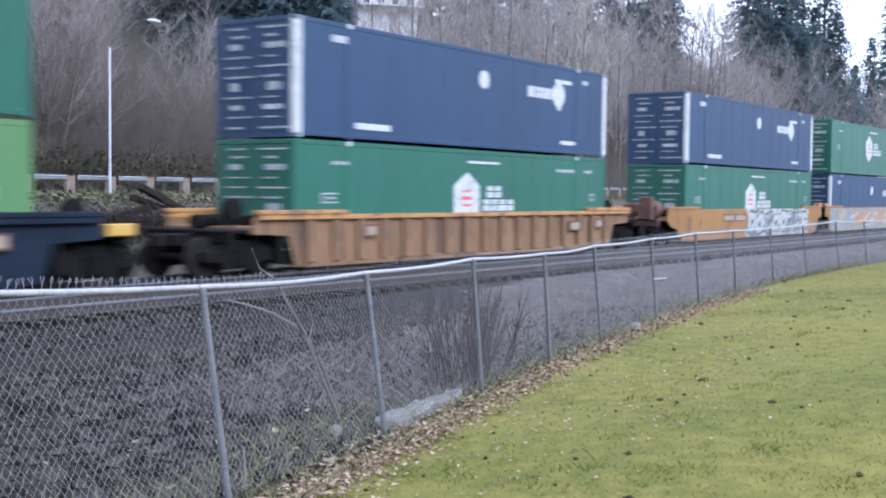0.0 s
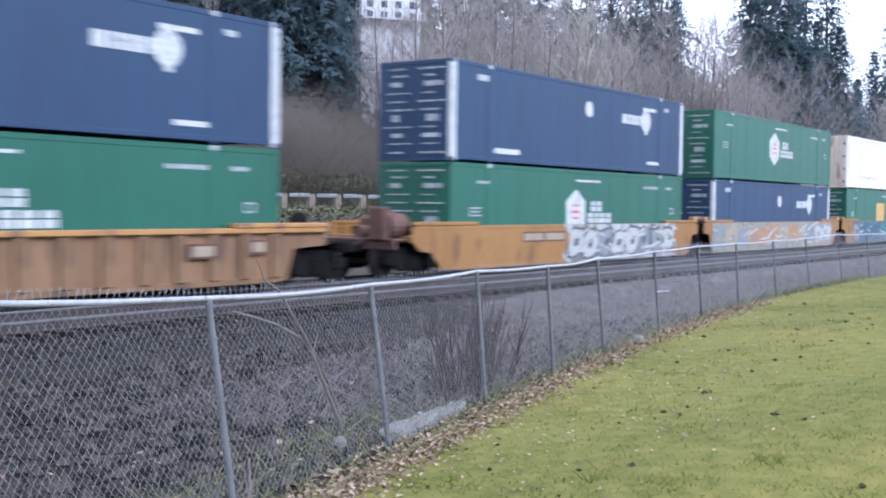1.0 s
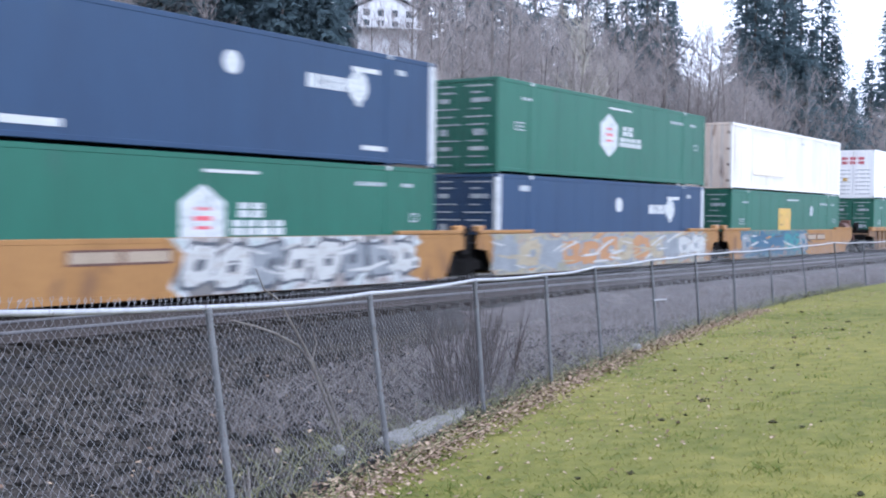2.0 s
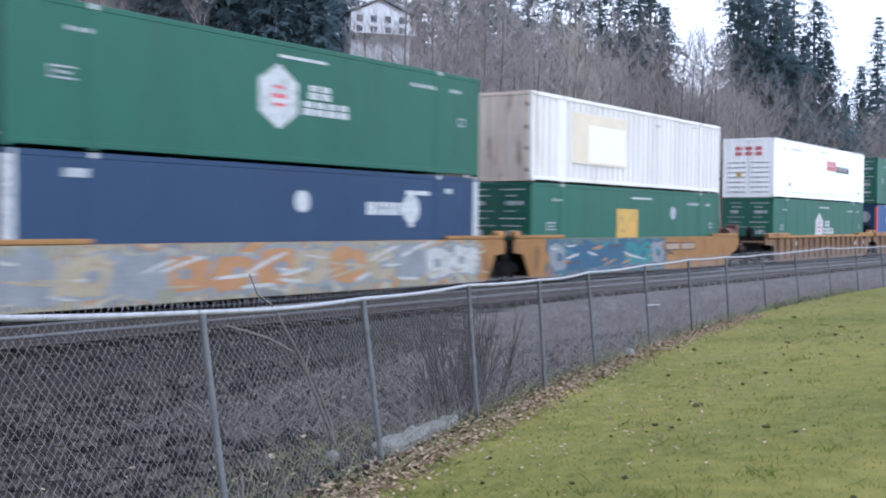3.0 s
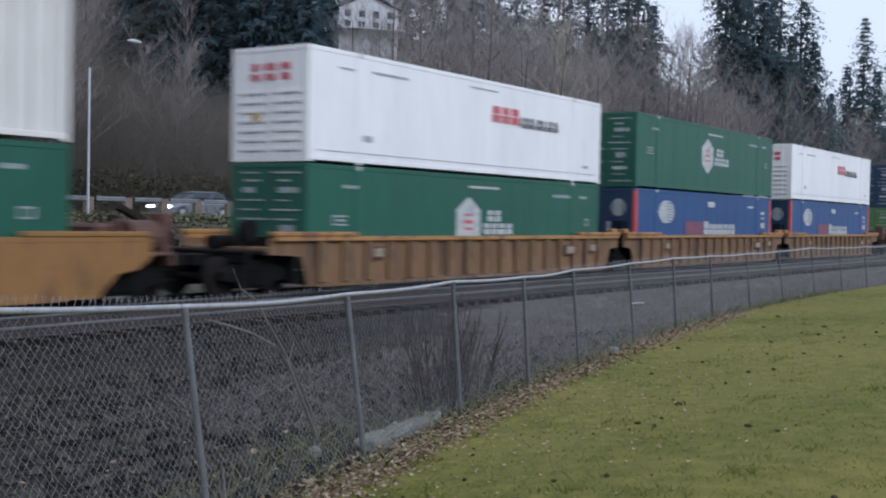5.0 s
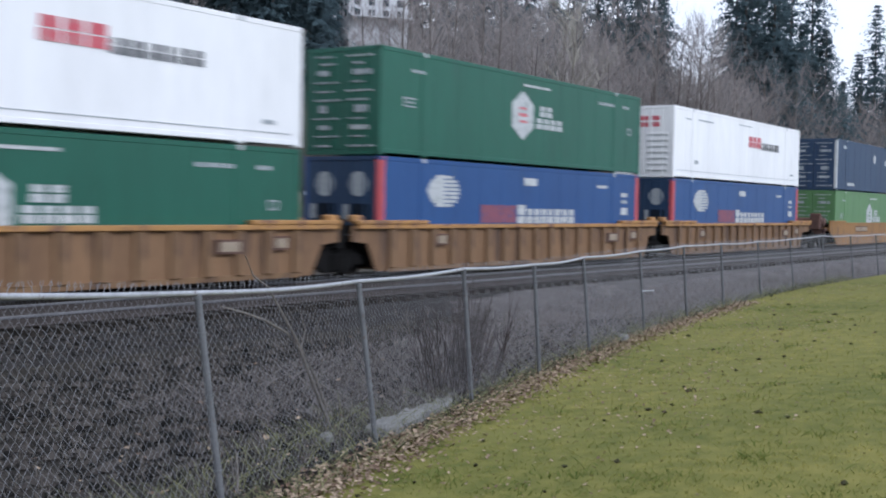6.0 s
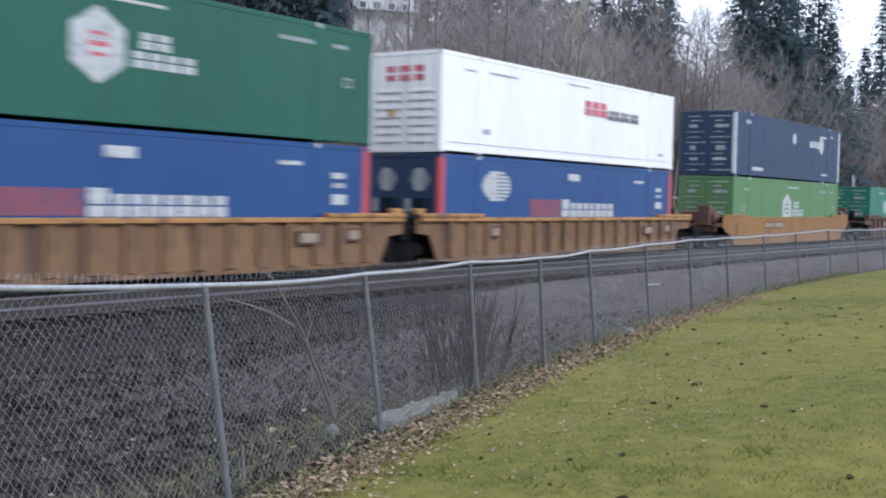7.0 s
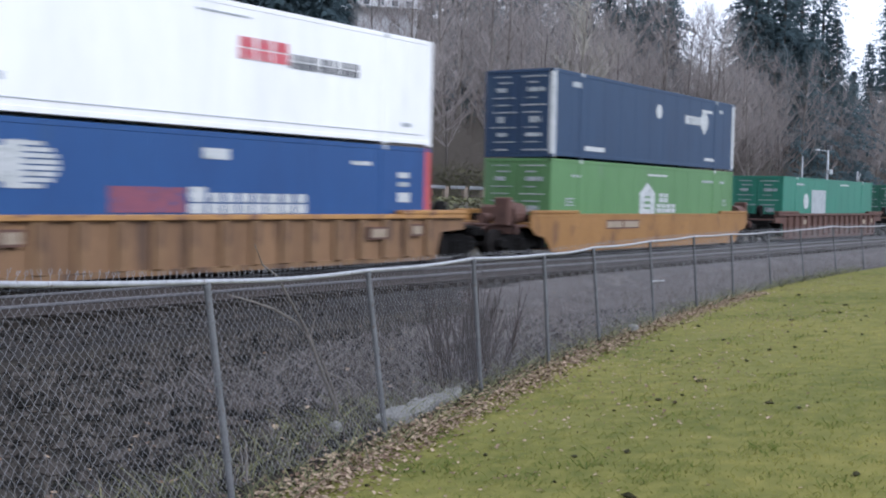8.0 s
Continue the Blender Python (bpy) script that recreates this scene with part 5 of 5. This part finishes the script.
def build_crossing():
    m = empty("crossing_signal", "white crossing mast with crossed boards and dark lamps", "crossing signal", pose(95.2, 26, ground_z(95.2, 26)))
    bm = bmesh.new()
    tube(bm, (0, 0, -0.2), (0, 0, 4.9), 0.07, sides=10)
    part("mast", bm, "lamp_steel", m)
    for a in (-45, 45):
        bm = boxed(-0.62, 0.62, -0.012, 0.012, -0.115, 0.115)
        ob = part("crossed_board", bm, "mark_white", m)
        ob.matrix_basis = pose(0, -0.1 - 0.02 * (a > 0), 4.25, 0, a, 30)
    for s in (-1, 1):
        bm = bmesh.new()
        tube(bm, (s * 0.38, -0.05, 3.0), (s * 0.38, -0.25, 3.0), 0.16, sides=14)
        part("signal_lamp", bm, "mark_black", m)
    p = empty("light_mast", "tall pale pole with a small arm and box", "pole", pose(87.2, 26, ground_z(87.2, 26)))
    bm = bmesh.new()
    tube(bm, (0, 0, -0.2), (0, 0, 6.6), 0.10, 0.08, sides=10)
    part("pole", bm, "lamp_steel", p)
    bm = bmesh.new()
    tube(bm, (0, 0, 6.2), (-1.6, 0.3, 6.25), 0.03, sides=6)
    box(bm, -1.95, -1.45, 0.2, 0.4, 6.18, 6.30, 0.03)
    part("arm", bm, "lamp_steel", p)
    part("box", boxed(-0.35, 0.35, -0.3, -0.08, 4.5, 4.85, bevel=0.03), "mark_grey", p)
    part("cap", boxed(-0.1, 0.5, -0.15, 0.15, 6.3, 6.65, bevel=0.03), "mark_black", p)
    q = empty("utility_pole", "slim pale pole beside the crossing", "pole", pose(81.3, 26, ground_z(81.3, 26)))
    bm = bmesh.new()
    tube(bm, (0, 0, -0.2), (0, 0, 5.6), 0.07, 0.05, sides=10)
    part("shaft", bm, "lamp_steel", q)


def build_tie_pile():
    random.seed(4)
    for i, (x, y, z, ry, rz) in enumerate(((27.6, 31.0, 1.75, 21, 6), (28.0, 31.5, 1.45, 18, -9), (25.6, 31.2, 1.30, -8, 3), (26.6, 30.7, 1.15, 2, -4), (27.0, 31.5, 1.08, 0, 8))):
        t = tagged(new("old_tie", mesh_of("old_tie", boxed(-1.45, 1.45, -0.13, 0.13, -0.11, 0.11, bevel=0.02), "tie")), "weathered dark railway tie on a heap behind the tracks", "timber", "heap of old ties")
        t.matrix_basis = pose(x, y, z - 0.15, 0, ry, rz)


build_guard_rail()
build_street_lamp()
build_house()
build_crossing()
build_tie_pile()


# ---- by the fence: dead branches, shrub, log, stones, leaves, lawn ----
def bent_branch(name, pts, r0, r1, parent):
    v, f = [], []
    n = len(pts) - 1
    skin(v, f, [Vector(p) for p in pts], [r0 + (r1 - r0) * i / n for i in range(n + 1)], 7)
    part(name, pydata(name, v, f, "pale_bark"), "pale_bark", parent)


def build_dead_sapling():
    s = empty("dead_sapling", "pale dead sapling bowed over behind the fence", "sapling")
    for nm, pts, r0, r1 in (
            ("stem", ((7.95, 6.67, -0.25), (7.95, 6.67, -0.07), (7.61, 6.58, 0.36), (7.34, 6.51, 0.71), (7.09, 6.44, 0.88), (6.71, 6.34, 1.02), (6.37, 6.25, 1.11), (6.04, 6.15, 1.18)), 0.022, 0.006),
            ("stem", ((7.98, 6.70, -0.2), (7.83, 6.64, 0.17), (7.61, 6.58, 0.46), (7.29, 6.50, 0.79), (6.95, 6.40, 1.10), (6.76, 6.35, 1.28), (6.53, 6.29, 1.38), (6.41, 6.26, 1.54)), 0.018, 0.005),
            ("twig", ((7.42, 6.53, 0.66), (7.37, 6.52, 0.73), (7.43, 6.53, 0.87), (7.34, 6.51, 1.02)), 0.008, 0.004),
            ("twig", ((7.56, 6.57, 0.42), (8.06, 6.70, 0.24), (8.42, 6.79, 0.10)), 0.008, 0.004)):
        bent_branch(nm, pts, r0, r1, s)
    st = tagged(new("stick", None), "short pale stick standing in the grass by the fence", "stick")
    bent_branch("shaft", ((5.68, 5.60, -0.08), (5.67, 5.595, 0.10), (5.65, 5.59, 0.24)), 0.011, 0.008, st)


def build_shrub():
    random.seed(3)
    s = empty("bare_shrub", "leafless dark many-stemmed shrub growing through the fence", "shrub")
    for i in range(64):
        bv, bf = [], []
        x = random.gauss(10.4, 0.42)
        b = Vector((x, fence_y(x) + 0.28 + random.uniform(-0.12, 0.3), -0.2))
        w = Vector(((x - 10.4) * 0.55 + random.uniform(-0.25, 0.25), random.uniform(-0.2, 0.2), 1))
        p, r = limb(b, w, random.uniform(0.7, 1.35), 0.009, 0.003, 0.07, 5)
        skin(bv, bf, p, r, 4)
        for j in (2, 3, 4):
            for g in range(2):
                q, rr = limb(p[j], (p[j] - p[j - 1]).normalized() + Vector((random.uniform(-1, 1), random.uniform(-1, 1), 0.3)) * 0.6, random.uniform(0.15, 0.4), 0.004, 0.002, 0.1, 2)
                skin(bv, bf, q, rr, 3)
        part("stem", pydata("stem", bv, bf, "shrub_bark"), "shrub_bark", s)


def rough_block(name, label, category, x0, x1, y, z0, z1, depth, mat, rz):
    bm = boxed(-(x1 - x0) / 2, (x1 - x0) / 2, -depth / 2, depth / 2, -(z1 - z0) / 2, (z1 - z0) / 2, bevel=0.03)
    bmesh.ops.subdivide_edges(bm, edges=bm.edges[:], cuts=2, use_grid_fill=True)
    for v in bm.verts:
        v.co += Vector((noise.noise(v.co * 5 + Vector((x0, 0, 0))), noise.noise(v.co * 5 + Vector((7, 0, 0))), noise.noise(v.co * 5 + Vector((0, 9, 0))))) * 0.035
    ob = tagged(new(name, mesh_of(name, bm, mat)), label, category)
    ob.matrix_basis = pose((x0 + x1) / 2, y, (z0 + z1) / 2, 0, 0, rz)
    return ob


build_dead_sapling()
build_shrub()
rough_block("concrete_slab", "broken pale concrete slab lying behind the fence", "slab", 7.85, 8.80, 6.20, -0.22, 0.035, 0.24, "concrete", 14)
rough_block("concrete_slab", "pale concrete piece half buried behind the fence", "slab", 8.84, 9.60, 6.42, -0.24, 0.02, 0.20, "concrete", 15)
rough_block("stone", "small pale stone behind the fence", "stone", 7.28, 7.40, 6.2, -0.06, 0.05, 0.10, "concrete", 20)
rough_block("stone", "pale stone among leaves at the fence foot", "stone", 15.9, 16.05, 7.60, -0.06, 0.07, 0.12, "concrete", 5)


def stone_field(name, n, xs, ys, size, label, power=1.0, from_fence=False):
    """Angular stones, each a squashed eight-faced lump."""
    x = rng.uniform(*xs, n)
    y = strip_y(x, ys, n, power, from_fence)
    s = rng.uniform(*size, n)
    c = np.stack([x, y, heights_at(x, y) + s * 0.2], 1)
    unit = np.array([[1, 0, 0], [0, 1, 0], [-1, 0, 0], [0, -1, 0], [0, 0, 0.7], [0, 0, -0.7]])
    a = rng.uniform(0, 6.28, n)
    ca, sa = np.cos(a), np.sin(a)
    v = unit[None] * rng.uniform(0.6, 1.3, (n, 6, 1)) * s[:, None, None]
    v = np.stack([v[..., 0] * ca[:, None] - v[..., 1] * sa[:, None], v[..., 0] * sa[:, None] + v[..., 1] * ca[:, None], v[..., 2]], 2) + c[:, None, :]
    tri = np.array([[0, 1, 4], [1, 2, 4], [2, 3, 4], [3, 0, 4], [1, 0, 5], [2, 1, 5], [3, 2, 5], [0, 3, 5]])
    f = (6 * np.arange(n)[:, None, None] + tri[None]).reshape(-1, 3)
    return stuff(name, [(v.reshape(-1, 3), f)], "rock", label, "stones")


stone_field("ballast_stones", 6000, (2, 17), (13.7, 17.0), (0.02, 0.055), "grey crushed stone around the tracks")
stone_field("trackside_stones", 6000, (2, 22), (6.4, 13.0), (0.015, 0.06), "scattered stones on the trackside strip", 1.2, True)


stone_field("bramble_clumps", 2600, (2, 15), (6.4, 13.2), (0.04, 0.11), "dark lumps of old bramble and debris behind the fence", 1.0, True)


def leaf_strip(name, n, along, across, size, label, lift):
    x = along[0] + (along[1] - along[0]) * rng.uniform(0, 1, n) ** 1.3
    u = rng.normal(across[0], across[1], n)
    y = np.array([fence_y(a) for a in x]) + u
    z = heights_at(x, y) + rng.uniform(*lift, n)
    c = np.stack([x, y, z], 1)
    a = rng.uniform(0, 2 * np.pi, n)
    s = rng.uniform(*size, n)
    d = np.stack([np.cos(a), np.sin(a), rng.uniform(-0.3, 0.5, n)], 1) * s[:, None]
    e = np.stack([-np.sin(a), np.cos(a), rng.uniform(-0.1, 0.7, n)], 1) * s[:, None] * 0.7
    v = np.stack([c - d, c + e, c + d, c - e + np.array([0, 0, 0.4]) * s[:, None]], 1).reshape(-1, 3)
    b = 4 * np.arange(n)[:, None]
    f = np.concatenate([b + np.array([[0, 1, 2]]), b + np.array([[0, 2, 3]])])
    return stuff(name, [(v, f)], "leaf_litter", label, "leaves")


def weed_patch(name, n, along, across, label, mat="undergrowth"):
    x = rng.uniform(*along, n)
    y = np.array([fence_y(a) for a in x]) + rng.uniform(*across, n)
    base = np.stack([x, y, heights_at(x, y) - 0.01], 1)
    p, w = stems(base, rng.uniform(0.06, 0.26, n), rng.uniform(0.2, 1.0, n), rng.uniform(0.006, 0.014, n), 0.6, 4)
    ob = stuff(name, [ribbons(p, w)], mat, label, "weeds")
    rounded(ob.data, np.array([0.0, -0.4, 0.9]))
    return ob


weed_patch("fence_weeds", 1300, (3.5, 9.0), (-0.25, 1.1), "green and yellowed weeds at the fence foot")
weed_patch("fence_foot_grass", 2400, (9.0, 36.0), (-0.15, 0.25), "rough grass left unmown under the fence")
weed_patch("dead_grass", 26000, (8.5, 60.0), (0.2, 4.2), "pale dead grass and stalks beyond the fence", "dead_grass")
leaf_strip("fallen_leaves", 11000, (4, 25), (-0.17, 0.17), (0.012, 0.032), "dry tan leaves drifted along the fence foot", (0.0, 0.05))
leaf_strip("leaf_trail", 420, (9, 22), (-2.3, 0.6), (0.010, 0.026), "thin trail of dry leaves across the lawn", (0.005, 0.03))
leaf_strip("scattered_leaves", 2400, (4, 34), (-0.9, 0.9), (0.009, 0.026), "dry leaves scattered over the lawn", (0.005, 0.03))
leaf_strip("trackside_leaves", 420, (4, 26), (2.0, 1.4), (0.02, 0.05), "dry leaves among the trackside stones", (0.0, 0.06))


def lawn(name, n, tall, label, mat, clumps=0):
    r = 4.2 + 32 * rng.uniform(0, 1, n) ** 1.7
    a = np.radians(rng.uniform(9, 62, n))
    x, y = r * np.cos(a), r * np.sin(a)
    if clumps:
        k = rng.integers(0, clumps, n)
        x, y = x[k] + rng.normal(0, 0.10, n), y[k] + rng.normal(0, 0.10, n)
    keep = y < np.array([fence_y(b) for b in x]) + 0.1
    x, y = x[keep], y[keep]
    base = np.stack([x, y, heights_at(x, y) - 0.005], 1)
    m = len(x)
    p, w = stems(base, rng.uniform(*tall, m), rng.uniform(0.2, 1.0, m), rng.uniform(0.003, 0.007, m) * (1 + r[keep] / 14 if not clumps else 1.4), 0.5, 3)
    ob = stuff(name, [ribbons(p, w)], mat, label, "grass")
    rounded(ob.data, np.array([0.0, -0.15, 1.0]))
    return ob


lawn("lawn_grass", 90000, (0.012, 0.032), "short mown green and yellowish lawn grass", "grass_blade")
lawn("grass_tufts", 15000, (0.025, 0.06), "darker tufts of longer grass in the lawn", "tuft_blade", 420)


def clod_field(n):
    """Dark clods and droppings scattered on the lawn."""
    r = 5.5 + 22 * rng.uniform(0, 1, n) ** 1.4
    a = np.radians(rng.uniform(9, 45, n))
    x, y = r * np.cos(a), r * np.sin(a)
    keep = y < np.array([fence_y(b) for b in x]) - 0.4
    x, y = x[keep], y[keep]
    m = len(x)
    s = 0.006 + 0.038 * rng.uniform(0, 1, m) ** 2
    c = np.stack([x, y, heights_at(x, y) + 0.012], 1)
    unit = np.array([[1, 0, 0], [0, 1, 0], [-1, 0, 0], [0, -1, 0], [0, 0, 0.45], [0, 0, -0.7]])
    v = unit[None] * rng.uniform(0.5, 1.7, (m, 6, 1)) * s[:, None, None] + c[:, None, :]
    tri = np.array([[0, 1, 4], [1, 2, 4], [2, 3, 4], [3, 0, 4], [1, 0, 5], [2, 1, 5], [3, 2, 5], [0, 3, 5]])
    f = (6 * np.arange(m)[:, None, None] + tri[None]).reshape(-1, 3)
    stuff("lawn_clods", [(v.reshape(-1, 3), f)], "earth", "small dark clods of earth on the lawn", "clods")


clod_field(240)


# ---- a car driving along the road behind the guard rail ----
CAR_LENGTH, CAR_Y, CAR_Z, CAR_RADIUS = 4.7, 45.4, 1.585, 0.36
CAR_WHEELS = []


def car_skin(bm, sections):
    """Rounded cross-sections along x, joined; each is (x, half width, low, high, shoulder)."""
    rings = []
    for x, hw, low, high, sh in sections:
        ring = [(x, -hw, low), (x, -hw * 1.0, sh), (x, -hw * 0.90, high - 0.03), (x, -hw * 0.6, high), (x, hw * 0.6, high), (x, hw * 0.90, high - 0.03), (x, hw, sh), (x, hw, low)]
        rings.append([bm.verts.new(p) for p in ring])
    for a, b in zip(rings, rings[1:]):
        for i in range(8):
            bm.faces.new((a[i], a[(i + 1) % 8], b[(i + 1) % 8], b[i]))
    bm.faces.new(rings[0][::-1])
    bm.faces.new(rings[-1])
    bmesh.ops.recalc_face_normals(bm, faces=bm.faces)
    return bm


def build_car():
    car = empty("car", "light grey hatchback driving with its headlights on", "car")
    part("body", car_skin(bmesh.new(), ((0.0, 0.70, 0.35, 0.62, 0.50), (0.12, 0.84, 0.26, 0.76, 0.58), (0.9, 0.88, 0.22, 0.92, 0.72), (1.3, 0.89, 0.22, 0.98, 0.80), (3.7, 0.89, 0.22, 1.00, 0.82), (4.5, 0.86, 0.26, 0.98, 0.78), (4.7, 0.76, 0.38, 0.80, 0.60))), "car_silver", car)
    part("roof", car_skin(bmesh.new(), ((1.95, 0.66, 1.40, 1.44, 1.42), (2.3, 0.68, 1.42, 1.50, 1.45), (3.6, 0.67, 1.42, 1.50, 1.45), (4.1, 0.64, 1.36, 1.42, 1.39))), "car_silver", car)
    part("cabin_glass", car_skin(bmesh.new(), ((1.2, 0.78, 0.95, 1.00, 0.97), (2.0, 0.72, 0.95, 1.42, 1.18), (3.9, 0.71, 0.95, 1.42, 1.18), (4.45, 0.76, 0.95, 1.02, 0.98))), "glass", car)
    for s in (-1, 1):
        part("headlight", boxed(0.02, 0.22, s * 0.62 - 0.16, s * 0.62 + 0.16, 0.58, 0.74, bevel=0.04), "headlight_glow", car, "lit white headlight")
        part("tail_light", boxed(4.58, 4.72, s * 0.68 - 0.10, s * 0.68 + 0.10, 0.66, 0.86, bevel=0.03), "mark_red", car)
        part("pillar", boxed(2.95, 3.05, s * 0.74 - 0.02, s * 0.74 + 0.02, 0.95, 1.42), "car_silver", car)
        part("mirror", boxed(1.62, 1.78, s * 0.98 - 0.09, s * 0.98 + 0.09, 0.95, 1.08, bevel=0.03), "car_silver", car)
    wheel_bm = bmesh.new()
    tube(wheel_bm, (0, -0.10, 0), (0, 0.10, 0), CAR_RADIUS, sides=24)
    me_tyre = mesh_of("tyre", wheel_bm, "mark_black")
    rim_bm = bmesh.new()
    tube(rim_bm, (0, -0.11, 0), (0, 0.11, 0), 0.20, sides=10)
    me_rim = mesh_of("rim", rim_bm, "lamp_steel")
    for x in (0.85, 3.75):
        for s in (-1, 1):
            tyre = part("tyre", me_tyre, "mark_black", car)
            tyre.matrix_basis = pose(x, s * 0.80, CAR_RADIUS)
            part("rim", me_rim, "lamp_steel", tyre)
            CAR_WHEELS.append((tyre, x, s * 0.80))
    return car


def car_at(t):
    return 44.5 - 16.2 * (t - 4.8)


CAR = build_car()


# ---- what moves ----
def motions():
    times = [0.25 * i for i in range(33)]
    for thing, x, z in MOVING:
        walk(thing, [(t, pose(x + travel(t), TRACK_Y, z)) for t in times])
    walk(CAR, [(t, pose(car_at(t), CAR_Y, CAR_Z)) for t in times])
    for tyre, x, y in CAR_WHEELS:
        walk(tyre, [(k / FPS, pose(x, y, CAR_RADIUS, 0, math.degrees(car_at(k / FPS) / CAR_RADIUS) % 360, 0)) for k in range(int(8 * FPS) + 1)])
    for wheel, dx in WHEELS:
        walk(wheel, [(k / FPS, pose(dx, 0, AXLE_Z, 0, math.degrees(travel(k / FPS) / 0.46) % 360, 0)) for k in range(int(8 * FPS) + 1)])


motions()
